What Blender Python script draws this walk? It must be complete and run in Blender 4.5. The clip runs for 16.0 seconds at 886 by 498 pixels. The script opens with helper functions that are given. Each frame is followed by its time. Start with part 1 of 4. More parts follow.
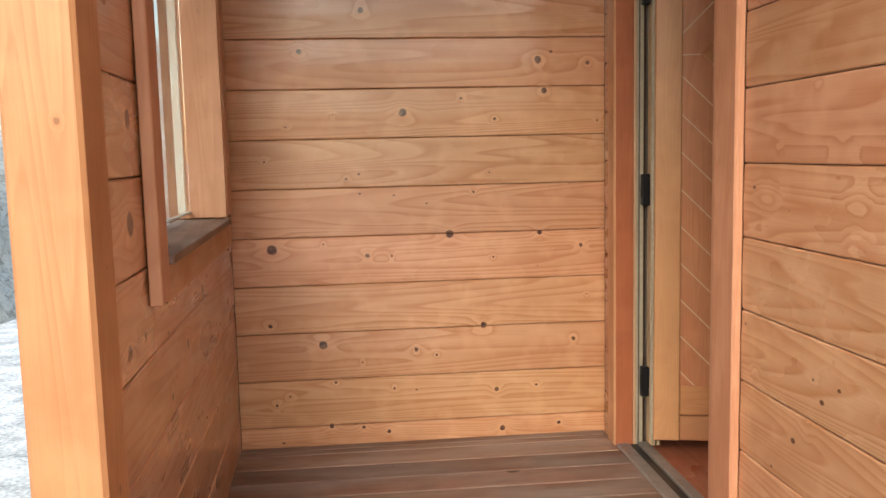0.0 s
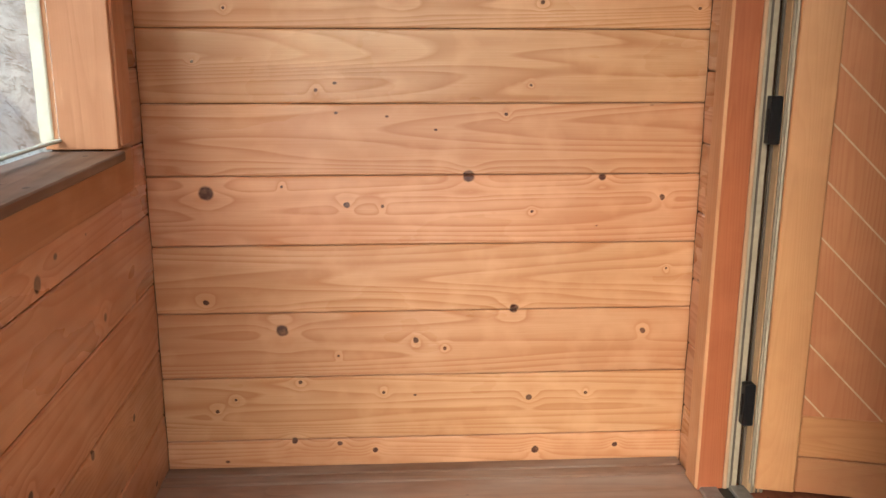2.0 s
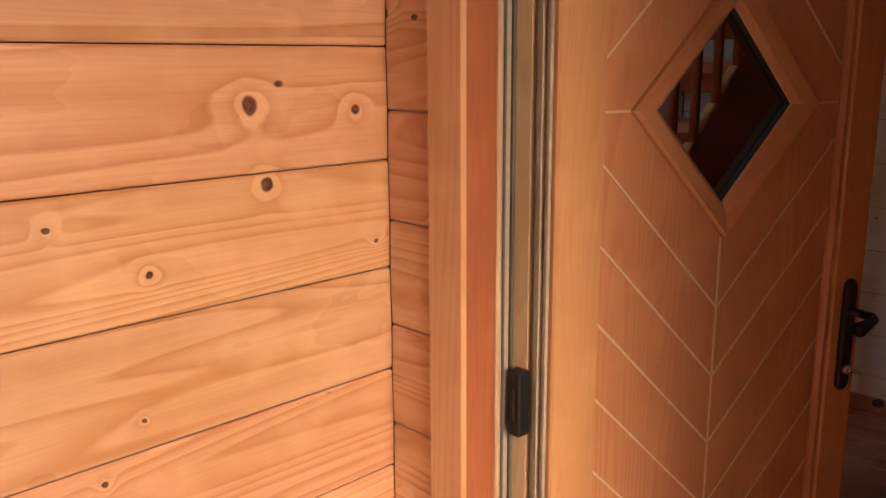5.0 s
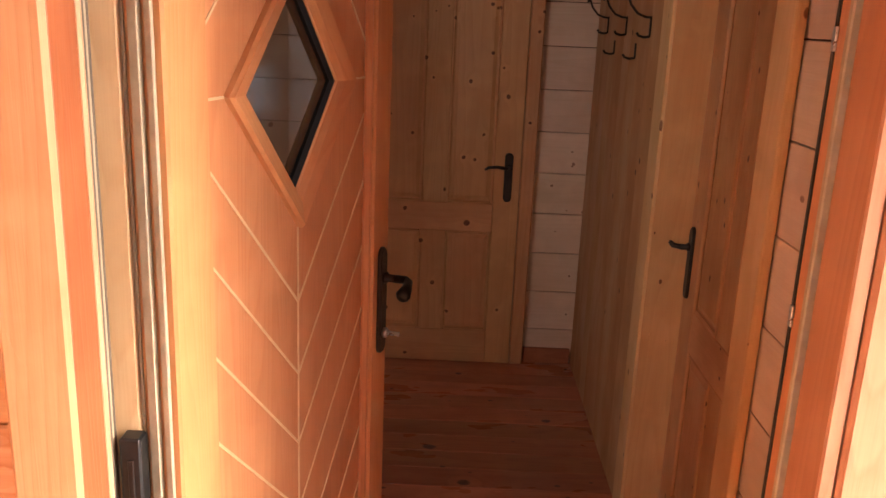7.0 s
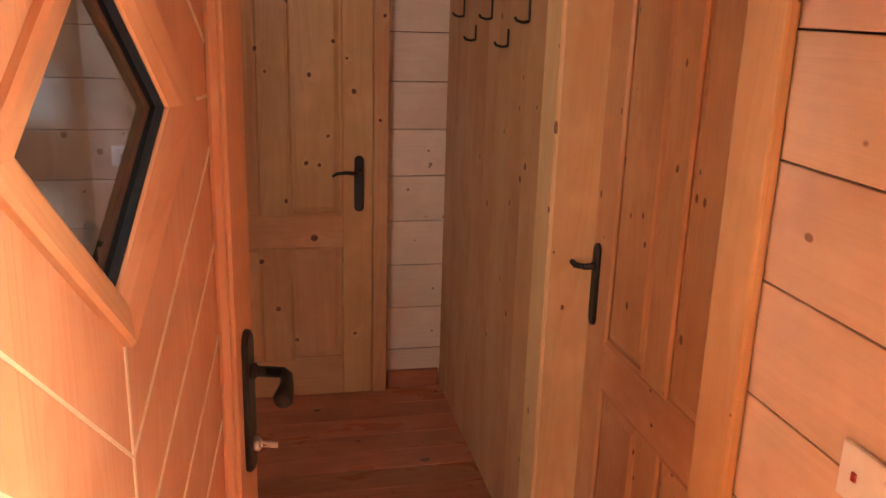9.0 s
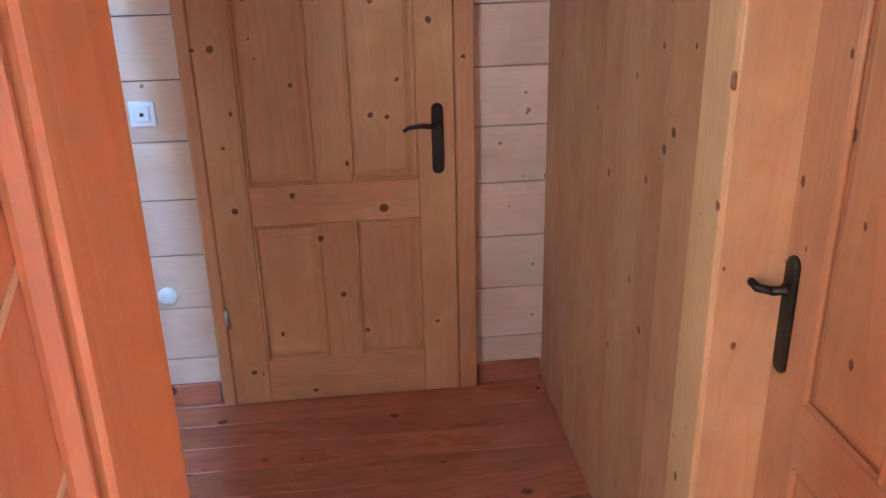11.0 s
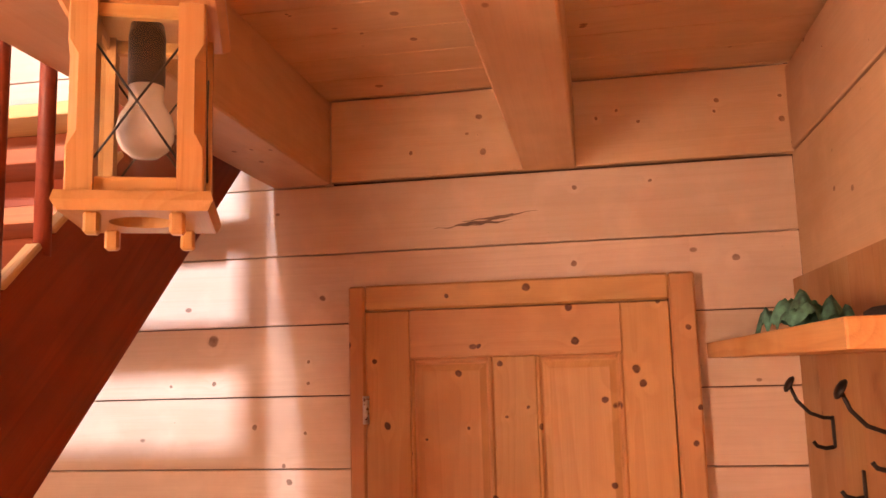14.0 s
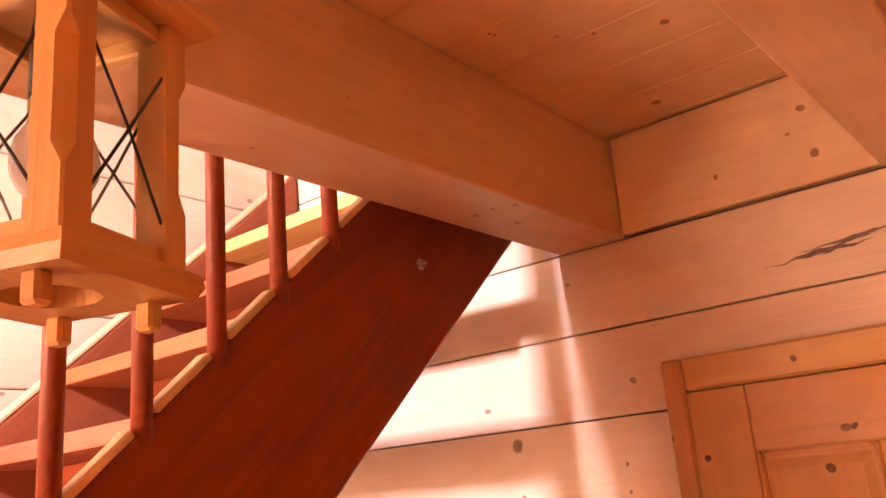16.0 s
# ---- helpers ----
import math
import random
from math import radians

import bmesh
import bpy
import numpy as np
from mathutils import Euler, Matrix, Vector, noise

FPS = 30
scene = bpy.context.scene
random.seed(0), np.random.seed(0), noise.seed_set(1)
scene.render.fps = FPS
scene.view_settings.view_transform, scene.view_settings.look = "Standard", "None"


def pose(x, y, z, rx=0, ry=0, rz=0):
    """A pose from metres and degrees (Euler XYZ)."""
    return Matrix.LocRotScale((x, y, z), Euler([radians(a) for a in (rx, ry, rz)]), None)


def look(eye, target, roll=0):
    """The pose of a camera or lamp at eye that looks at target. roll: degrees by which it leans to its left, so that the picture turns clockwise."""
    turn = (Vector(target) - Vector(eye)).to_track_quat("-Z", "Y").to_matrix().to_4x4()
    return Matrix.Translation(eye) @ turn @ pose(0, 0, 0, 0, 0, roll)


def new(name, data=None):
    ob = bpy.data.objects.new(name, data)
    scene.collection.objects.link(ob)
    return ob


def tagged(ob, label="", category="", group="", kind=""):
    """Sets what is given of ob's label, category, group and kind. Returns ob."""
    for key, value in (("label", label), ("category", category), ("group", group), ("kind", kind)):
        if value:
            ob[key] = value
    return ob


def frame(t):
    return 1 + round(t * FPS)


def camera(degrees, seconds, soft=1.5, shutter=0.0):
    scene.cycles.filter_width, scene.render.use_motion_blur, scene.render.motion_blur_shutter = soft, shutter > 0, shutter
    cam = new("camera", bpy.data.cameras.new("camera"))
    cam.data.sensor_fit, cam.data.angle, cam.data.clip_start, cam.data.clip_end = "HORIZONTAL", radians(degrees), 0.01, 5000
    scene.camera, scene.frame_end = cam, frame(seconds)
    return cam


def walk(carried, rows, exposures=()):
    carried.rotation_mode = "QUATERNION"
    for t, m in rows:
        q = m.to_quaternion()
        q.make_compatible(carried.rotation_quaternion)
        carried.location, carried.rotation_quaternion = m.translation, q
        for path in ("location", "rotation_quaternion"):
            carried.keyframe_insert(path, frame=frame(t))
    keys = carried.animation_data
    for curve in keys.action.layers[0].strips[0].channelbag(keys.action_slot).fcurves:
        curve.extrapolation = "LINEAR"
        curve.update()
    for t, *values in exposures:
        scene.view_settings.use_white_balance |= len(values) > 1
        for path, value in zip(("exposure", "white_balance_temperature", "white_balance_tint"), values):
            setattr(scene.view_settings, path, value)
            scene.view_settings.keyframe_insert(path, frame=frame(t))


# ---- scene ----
cam = camera(55.3, 16.0)

EXPOSURES = [(0.0, 1.12, 6000, 5), (1.0, 1.42, 5850, 3), (2.0, 1.40, 6000, 5), (3.2, 1.05, 6800, 11), (5.5, 2.3, 7600, 27), (6.0, 2.8, 7700, 30), (6.5, 3.25, 6900, 21), (8.0, 3.5, 6700, 18), (8.7, 4.0, 7000, 19), (11.0, 4.75, 4800, 4), (11.5, 5.15, 4500, 4), (12.0, 5.05, 4750, 10), (12.5, 4.8, 6500, 32), (13.5, 5.05, 10400, 50), (16.0, 5.55, 13200, 60)]
PATH = [
    (0, (0.518, -3.474, 1.205), (0.712, -1.496, 0.98), -1.3),
    (0.5, (0.669, -3.204, 1.187), (0.679, -1.243, 0.794), 0.0),
    (1, (0.686, -2.916, 1.173), (0.741, -0.973, 0.701), 1.5),
    (1.5, (0.655, -2.645, 1.177), (0.8, -0.707, 0.705), 0.5),
    (2, (0.682, -2.344, 1.229), (0.793, -0.403, 0.76), 0.1),
    (2.5, (0.639, -2.123, 1.347), (0.743, -0.182, 0.876), 0.2),
    (3, (0.529, -1.935, 1.481), (0.844, -0.008, 1.048), -0.3),
    (3.2, (0.507, -1.885, 1.518), (0.915, 0.027, 1.094), -0.5),
    (5.3, (0.573, -1.036, 1.651), (2.08, 0.198, 1.195), 0.1),
    (5.5, (0.612, -0.974, 1.658), (2.199, 0.147, 1.184), 0.5),
    (6, (0.64, -0.857, 1.67), (2.432, -0.121, 1.174), 1.6),
    (6.5, (0.582, -0.715, 1.681), (2.499, -0.448, 1.178), 2.6),
    (7, (0.585, -0.66, 1.68), (2.515, -0.646, 1.154), 2.4),
    (7.5, (0.688, -0.639, 1.67), (2.607, -0.747, 1.118), 1.5),
    (8, (0.81, -0.622, 1.679), (2.724, -0.829, 1.135), 2.5),
    (8.5, (0.979, -0.566, 1.689), (2.883, -0.904, 1.177), 2.7),
    (8.7, (1.039, -0.545, 1.692), (2.932, -0.937, 1.181), 2.0),
    (10.8, (1.771, -0.661, 1.651), (3.559, -0.843, 0.774), -1.2),
    (11, (1.893, -0.67, 1.67), (3.737, -0.852, 0.916), -1.4),
    (11.5, (2.035, -0.684, 1.736), (3.959, -0.848, 1.214), -2.6),
    (12, (2.097, -0.753, 1.793), (4.079, -0.739, 1.528), -1.5),
    (12.5, (2.138, -0.836, 1.765), (4.124, -0.616, 1.691), -0.2),
    (13, (2.188, -0.807, 1.784), (4.173, -0.572, 1.845), -1.8),
    (13.5, (2.245, -0.777, 1.83), (4.227, -0.568, 1.99), -2.7),
    (14, (2.351, -0.799, 1.843), (4.301, -0.453, 2.124), -1.6),
    (14.5, (2.482, -0.83, 1.84), (4.389, -0.372, 2.232), -1.7),
    (15, (2.615, -0.828, 1.882), (4.501, -0.328, 2.32), -4.3),
    (15.5, (2.755, -0.842, 1.835), (4.522, -0.055, 2.342), -6.3),
    (16, (2.909, -0.905, 1.853), (4.424, 0.281, 2.4), -5.2),
]
walk(cam, [(t, look(eye, target, roll)) for t, eye, target, roll in PATH], EXPOSURES)

# ---- world and lights ----
world = bpy.data.worlds.new("world")
scene.world = world
world.use_nodes = True
wn = world.node_tree.nodes
sky = wn.new("ShaderNodeTexSky")
sky.sky_type, sky.sun_disc = "NISHITA", False
sky.sun_elevation, sky.sun_rotation = radians(35), radians(200)
sky.air_density, sky.dust_density = 1.4, 3.0
world.node_tree.links.new(sky.outputs[0], wn["Background"].inputs[0])
wn["Background"].inputs[1].default_value = 0.15


def lamp(name, kind, m, power, colour, size=None):
    data = bpy.data.lights.new(name, kind)
    data.energy, data.color = power, colour
    if size:
        data.shape, data.size, data.size_y = "RECTANGLE", size[0], size[1]
    ob = new(name, data)
    ob.matrix_basis = m
    return ob


sun = lamp("sun", "SUN", look((-3.2, -8.8, 6.6), (0, 0, 0)), 1.5, (1.0, 0.95, 0.88))
sun.data.angle = radians(55)
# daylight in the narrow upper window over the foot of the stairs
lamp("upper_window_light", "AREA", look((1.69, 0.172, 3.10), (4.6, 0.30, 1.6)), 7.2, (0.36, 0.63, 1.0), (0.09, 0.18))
# added fill for the hall, set in an assumed opening beside the front door
lamp("hall_fill_light", "AREA", look((1.69, 0.68, 1.6), (4.1, -0.5, 1.4)), 1.6, (1.0, 0.93, 0.85), (0.55, 0.9))


# ---- materials ----
def material(name):
    m = bpy.data.materials.new(name)
    m.use_nodes = True
    t = m.node_tree
    return m, t, t.nodes["Principled BSDF"]


def node(t, kind, ins=None, **props):
    n = t.nodes.new("ShaderNode" + kind)
    for k, v in props.items():
        if k == "operation":
            n.operation = v
        elif k == "blend_type":
            n.blend_type = v
        elif k == "data_type":
            n.data_type = v
        elif k == "feature":
            n.feature = v
        elif k == "dims":
            n.noise_dimensions = v
    for k, v in (ins or {}).items():
        if isinstance(v, bpy.types.NodeSocket):
            t.links.new(v, n.inputs[k])
        else:
            n.inputs[k].default_value = v
    return n


def math2(t, op, a, b=0.0, c=0.0):
    return node(t, "Math", {0: a, 1: b, 2: c}, operation=op).outputs[0]


def ramp(t, fac, stops):
    n = t.nodes.new("ShaderNodeValToRGB")
    t.links.new(fac, n.inputs[0])
    e = n.color_ramp.elements
    while len(e) < len(stops):
        e.new(0.5)
    for el, (p, c) in zip(e, stops):
        el.position, el.color = p, (*c, 1) if len(c) == 3 else c
    return n.outputs[0]


def mixc(t, fac, a, b, blend="MIX"):
    n = t.nodes.new("ShaderNodeMix")
    n.data_type, n.blend_type = "RGBA", blend
    for k, v in ((0, fac), (6, a), (7, b)):
        if isinstance(v, bpy.types.NodeSocket):
            t.links.new(v, n.inputs[k])
        else:
            n.inputs[k].default_value = v if k == 0 else (*v, 1)
    return n.outputs[2]


def wood(name, light, dark, knot, rings=16.0, knots=1.0, rough=0.45, coat=0.0, vary=0.16, contrast=0.6, grey=0.0, knot_size=0.13, pins=1.0, set_knots=(), sheen=1.0, blotch=0.65, gloss=0.24):
    """Sawn wood with growth rings along local x, knots and board to board change; set_knots are (x, y, z, radius) in the world."""
    m, t, bsdf = material(name)
    co = node(t, "TexCoord").outputs["Object"]
    rnd = node(t, "ObjectInfo").outputs["Random"]
    off = node(t, "CombineXYZ", {0: math2(t, "MULTIPLY", rnd, 57.3), 1: math2(t, "MULTIPLY", rnd, 31.7), 2: math2(t, "MULTIPLY", rnd, 13.1)}).outputs[0]
    p = node(t, "VectorMath", {0: co, 1: off}, operation="ADD").outputs[0]
    # knots: a few large, more small, each with its own size
    pk = node(t, "VectorMath", {0: p, 1: (4.6, 6.4, 6.4)}, operation="MULTIPLY").outputs[0]
    wob = node(t, "TexNoise", {"Vector": p, "Scale": 30.0, "Detail": 2.0}).outputs["Color"]
    pk = node(t, "VectorMath", {0: wob, 1: (0.09, 0.09, 0.09), 2: pk}, operation="MULTIPLY_ADD").outputs[0]
    vor = node(t, "TexVoronoi", {"Vector": pk, "Scale": 1.0})
    cell = node(t, "SeparateColor", {0: vor.outputs["Color"]}).outputs[0]
    size = node(t, "MapRange", {0: cell, 1: 0.25, 2: 1.0, 3: 0.15 * knot_size, 4: 1.15 * knot_size}).outputs[0]
    rel = math2(t, "DIVIDE", vor.outputs["Distance"], size)
    kn = node(t, "MapRange", {0: rel, 1: 1.0, 2: 0.78, 3: 0.0, 4: knots}).outputs[0]
    rim = node(t, "MapRange", {0: rel, 1: 0.85, 2: 0.5, 3: 0.0, 4: 0.55}).outputs[0]
    halo = node(t, "MapRange", {0: rel, 1: 2.6, 2: 0.8, 3: 0.0, 4: knots}).outputs[0]
    pk2 = node(t, "VectorMath", {0: p, 1: (9.0 * pins, 14.0 * pins, 14.0 * pins)}, operation="MULTIPLY").outputs[0]
    vor2 = node(t, "TexVoronoi", {"Vector": pk2, "Scale": 1.0})
    size2 = node(t, "MapRange", {0: node(t, "SeparateColor", {0: vor2.outputs["Color"]}).outputs[0], 1: 0.35 / pins, 2: 1.0, 3: 0.01, 4: 0.13 * pins}).outputs[0]
    rel2 = math2(t, "DIVIDE", vor2.outputs["Distance"], size2)
    kn2 = node(t, "MapRange", {0: rel2, 1: 1.0, 2: 0.7, 3: 0.0, 4: 0.95 * knots}).outputs[0]
    kn = math2(t, "MAXIMUM", kn, kn2)
    if set_knots:
        at = node(t, "NewGeometry").outputs["Position"]
        at = node(t, "VectorMath", {0: node(t, "VectorMath", {0: wob, 1: (0.5, 0.5, 0.5)}, operation="SUBTRACT").outputs[0], 1: (0.012, 0.012, 0.012), 2: at}, operation="MULTIPLY_ADD").outputs[0]
        near = 50.0
        for kx, ky, kz, kr in set_knots:
            far_off = node(t, "VectorMath", {0: at, 1: (kx, ky, kz)}, operation="DISTANCE").outputs["Value"]
            near = math2(t, "MINIMUM", math2(t, "DIVIDE", far_off, kr), near)
        kn = math2(t, "MAXIMUM", kn, node(t, "MapRange", {0: near, 1: 1.0, 2: 0.72, 3: 0.0, 4: 1.0}).outputs[0])
        rim = math2(t, "MAXIMUM", rim, node(t, "MapRange", {0: near, 1: 0.85, 2: 0.4, 3: 0.0, 4: 0.55}).outputs[0])
        halo = math2(t, "MAXIMUM", halo, math2(t, "POWER", 0.5, math2(t, "MULTIPLY", math2(t, "MULTIPLY", near, near), 0.2)))
    # rings bend round the knots
    ps = node(t, "VectorMath", {0: p, 1: (0.42, 6.5, 6.5)}, operation="MULTIPLY").outputs[0]
    n1 = node(t, "TexNoise", {"Vector": ps, "Scale": 1.0, "Detail": 1.5, "Roughness": 0.45, "Distortion": 0.25}).outputs[0]
    field = math2(t, "ADD", n1, math2(t, "MULTIPLY", halo, 0.075))
    band = math2(t, "FRACT", math2(t, "MULTIPLY", field, rings))
    line = ramp(t, band, [(0.0, (0.1, 0.1, 0.1)), (0.45, (0.35, 0.35, 0.35)), (0.86, (1, 1, 1)), (1.0, (0.1, 0.1, 0.1))])
    pf = node(t, "VectorMath", {0: p, 1: (6.0, 260.0, 260.0)}, operation="MULTIPLY").outputs[0]
    fine = node(t, "TexNoise", {"Vector": pf, "Scale": 1.0, "Detail": 2.0}).outputs[0]
    blot = node(t, "TexNoise", {"Vector": node(t, "VectorMath", {0: p, 1: (0.55, 1.3, 1.3)}, operation="MULTIPLY").outputs[0], "Scale": 3.4, "Detail": 3.5, "Roughness": 0.6}).outputs[0]
    warm = node(t, "TexNoise", {"Vector": p, "Scale": 9.0, "Detail": 3.0}).outputs[0]
    base = mixc(t, math2(t, "MULTIPLY", line, contrast), light, dark)
    base = mixc(t, node(t, "MapRange", {0: fine, 1: 0.35, 2: 0.75, 3: 0.0, 4: 0.32}).outputs[0], base, dark)
    base = mixc(t, node(t, "MapRange", {0: blot, 1: 0.40, 2: 0.68, 3: 0.0, 4: blotch}).outputs[0], base, dark)
    base = mixc(t, node(t, "MapRange", {0: warm, 1: 0.50, 2: 0.72, 3: 0.0, 4: 0.35}).outputs[0], base, tuple(min(0.8, 1.15 * c) for c in light))
    # paler round the knots: wood tone and varnish glints, both put into the colour
    base = mixc(t, math2(t, "MULTIPLY", math2(t, "POWER", halo, 2.0), 0.30), base, tuple(min(0.8, 1.22 * c) for c in light))
    if grey:
        worn = node(t, "TexNoise", {"Vector": node(t, "VectorMath", {0: p, 1: (2.0, 9.0, 9.0)}, operation="MULTIPLY").outputs[0], "Scale": 1.0, "Detail": 4.0}).outputs[0]
        base = mixc(t, node(t, "MapRange", {0: worn, 1: 0.35, 2: 0.7, 3: 0.0, 4: grey}).outputs[0], base, (0.36, 0.32, 0.28))
    edge = node(t, "TexNoise", {"Vector": p, "Scale": 60.0, "Detail": 2.0}).outputs[0]
    kmask = math2(t, "MULTIPLY", kn, node(t, "MapRange", {0: edge, 1: 0.2, 2: 0.6, 3: 0.75, 4: 1.0}).outputs[0])
    heart = mixc(t, rim, knot, tuple(0.7 * k + 0.10 * d for k, d in zip(knot, dark)))
    base = mixc(t, kmask, base, heart)
    hsv = node(t, "HueSaturation", {"Color": base, "Value": node(t, "MapRange", {0: rnd, 3: 1.0 - vary, 4: 1.0 + vary}).outputs[0],
                                   "Hue": node(t, "MapRange", {0: math2(t, "FRACT", math2(t, "MULTIPLY", rnd, 7.7)), 3: 0.494, 4: 0.506}).outputs[0]})
    t.links.new(hsv.outputs[0], bsdf.inputs["Base Color"])
    t.links.new(node(t, "MapRange", {0: blot, 1: 0.3, 2: 0.7, 3: rough - 0.14, 4: rough + 0.16}).outputs[0], bsdf.inputs["Roughness"])
    bsdf.inputs["Specular IOR Level"].default_value = 0.32
    bsdf.inputs["Coat Weight"].default_value, bsdf.inputs["Coat Roughness"].default_value = coat, gloss
    h = math2(t, "ADD", math2(t, "MULTIPLY", fine, 0.5), math2(t, "ADD", math2(t, "MULTIPLY", line, 0.25), math2(t, "ADD", math2(t, "MULTIPLY", kmask, 0.5), math2(t, "MULTIPLY", halo, 2.2))))
    wave = node(t, "TexNoise", {"Vector": node(t, "VectorMath", {0: p, 1: (3.0, 9.0, 9.0)}, operation="MULTIPLY").outputs[0], "Scale": 1.0, "Detail": 2.0}).outputs[0]
    h = math2(t, "ADD", h, math2(t, "MULTIPLY", wave, 1.6 * sheen))
    bump = node(t, "Bump", {"Height": h, "Strength": 0.4, "Distance": 0.0015})
    t.links.new(bump.outputs[0], bsdf.inputs["Normal"])
    return m


def plain(name, colour, rough=0.5, metal=0.0, noise_scale=30.0, amount=0.25, bump=0.1):
    m, t, bsdf = material(name)
    co = node(t, "TexCoord").outputs["Object"]
    n = node(t, "TexNoise", {"Vector": co, "Scale": noise_scale, "Detail": 4.0}).outputs[0]
    n2 = node(t, "TexNoise", {"Vector": co, "Scale": noise_scale * 0.13, "Detail": 3.0}).outputs[0]
    f = math2(t, "MULTIPLY", math2(t, "ADD", n, n2), 0.5)
    lo = tuple(c * (1 - amount) for c in colour)
    hi = tuple(min(1.0, c * (1 + amount)) for c in colour)
    t.links.new(ramp(t, f, [(0.3, lo), (0.7, hi)]), bsdf.inputs["Base Color"])
    bsdf.inputs["Metallic"].default_value = metal
    t.links.new(node(t, "MapRange", {0: n, 3: max(0.05, rough - 0.12), 4: min(1.0, rough + 0.12)}).outputs[0], bsdf.inputs["Roughness"])
    if bump:
        b = node(t, "Bump", {"Height": n, "Strength": bump, "Distance": 0.002})
        t.links.new(b.outputs[0], bsdf.inputs["Normal"])
    return m


# knots that can be told apart, wall by wall: place along the wall, height, radius
END_UPPER = [(0.707, 1.373, 0.019), (0.946, 1.427, 0.006), (1.083, 1.341, 0.007), (0.235, 1.321, 0.005), (0.143, 1.185, 0.005), (0.471, 1.111, 0.007), (0.991, 1.043, 0.006), (1.056, 1.121, 0.004),
             (0.159, 0.828, 0.023), (0.887, 0.871, 0.019), (0.545, 0.793, 0.010), (0.644, 0.788, 0.006), (1.266, 0.866, 0.012), (1.444, 0.807, 0.009), (0.367, 0.846, 0.005), (1.292, 1.452, 0.013),
             (1.515, 1.327, 0.006), (0.424, 1.369, 0.005), (1.267, 1.577, 0.016), (1.474, 1.563, 0.011), (0.30, 1.62, 0.012), (0.55, 1.78, 0.014)]
END_LOWER = [(1.069, 0.769, 0.005), (0.139, 0.512, 0.009), (1.023, 0.481, 0.015), (1.468, 0.596, 0.004), (0.351, 0.425, 0.020), (0.737, 0.388, 0.010), (0.822, 0.363, 0.006), (1.408, 0.409, 0.010),
             (0.511, 0.343, 0.004), (0.397, 0.264, 0.008), (1.076, 0.203, 0.010), (1.247, 0.214, 0.007), (0.640, 0.227, 0.006), (0.373, 0.078, 0.012), (0.510, 0.066, 0.009), (0.613, 0.043, 0.009),
             (1.098, 0.032, 0.013), (1.343, 0.041, 0.009), (0.152, 0.177, 0.007), (0.207, 0.212, 0.006)]
PARAPET = [(-1.683, 1.289, 0.022), (-1.717, 1.077, 0.030), (-1.784, 0.825, 0.019), (-1.308, 0.861, 0.015), (-1.377, 0.622, 0.012), (-1.127, 0.700, 0.016), (-0.814, 0.801, 0.020), (-0.45, 0.62, 0.013), (-0.62, 0.36, 0.014), (-0.95, 0.45, 0.012), (-0.30, 0.30, 0.012)]
FAR_LEFT = [(0.303, 1.942, 0.020), (-0.031, 2.054, 0.010), (0.434, 1.814, 0.007), (0.299, 1.817, 0.009), (0.011, 1.874, 0.006), (0.013, 1.812, 0.007), (0.174, 1.693, 0.010), (0.022, 1.674, 0.007), (0.087, 1.586, 0.008), (0.071, 1.540, 0.011),
            (0.100, 1.390, 0.010), (0.102, 1.086, 0.016), (0.783, 1.045, 0.009), (0.665, 1.126, 0.007), (0.174, 0.922, 0.010), (0.232, 1.152, 0.018), (0.522, 1.141, 0.008), (0.008, 1.156, 0.009), (0.585, 1.293, 0.012), (0.540, 1.213, 0.010), (0.278, 1.289, 0.007)]
FAR_RIGHT = [(-0.748, 2.118, 0.010), (-1.173, 2.113, 0.012), (-0.761, 2.330, 0.008), (-0.965, 2.337, 0.006), (-1.236, 1.079, 0.008), (-1.247, 1.020, 0.011), (-1.150, 0.909, 0.010), (-1.313, 0.784, 0.008), (-1.241, 1.009, 0.008), (-1.271, 0.452, 0.008), (-1.174, 0.026, 0.010), (-1.273, 0.249, 0.008)]
RIM = [(-0.502, 2.553, 0.015), (-0.51, 2.452, 0.015), (-0.3, 2.462, 0.01), (-0.496, 2.499, 0.006), (-0.83, 2.521, 0.008), (-0.885, 2.54, 0.007), (-0.943, 2.505, 0.009), (-1.153, 2.546, 0.012), (-1.147, 2.517, 0.008), (-1.318, 2.545, 0.009), (-1.317, 2.483, 0.014)]
OVERHEAD = [(4.109, -0.391, 0.012), (4.266, -0.400, 0.011), (4.576, -0.235, 0.013), (4.067, -0.160, 0.005), (4.202, -0.289, 0.006), (4.055, -0.157, 0.005)]
DOOR_TOP = [(-0.194, 1.869, 0.007), (-0.401, 2.041, 0.007), (-0.619, 2.055, 0.011), (-0.728, 1.998, 0.010), (-0.743, 1.906, 0.010), (-0.485, 1.901, 0.006), (-0.427, 1.830, 0.010), (-0.540, 1.854, 0.008), (-0.897, 1.830, 0.010), (-0.912, 1.791, 0.009),
            (-0.814, 1.754, 0.009), (-0.845, 1.737, 0.012), (-0.229, 1.693, 0.009), (-0.337, 1.656, 0.005), (-0.647, 1.686, 0.009), (-0.453, 1.683, 0.005), (-0.555, 1.713, 0.005), (-0.613, 1.736, 0.005), (-0.961, 2.004, 0.007), (-1.032, 1.934, 0.008), (-1.035, 1.638, 0.008), (-1.052, 1.728, 0.007), (-0.116, 1.915, 0.011)]
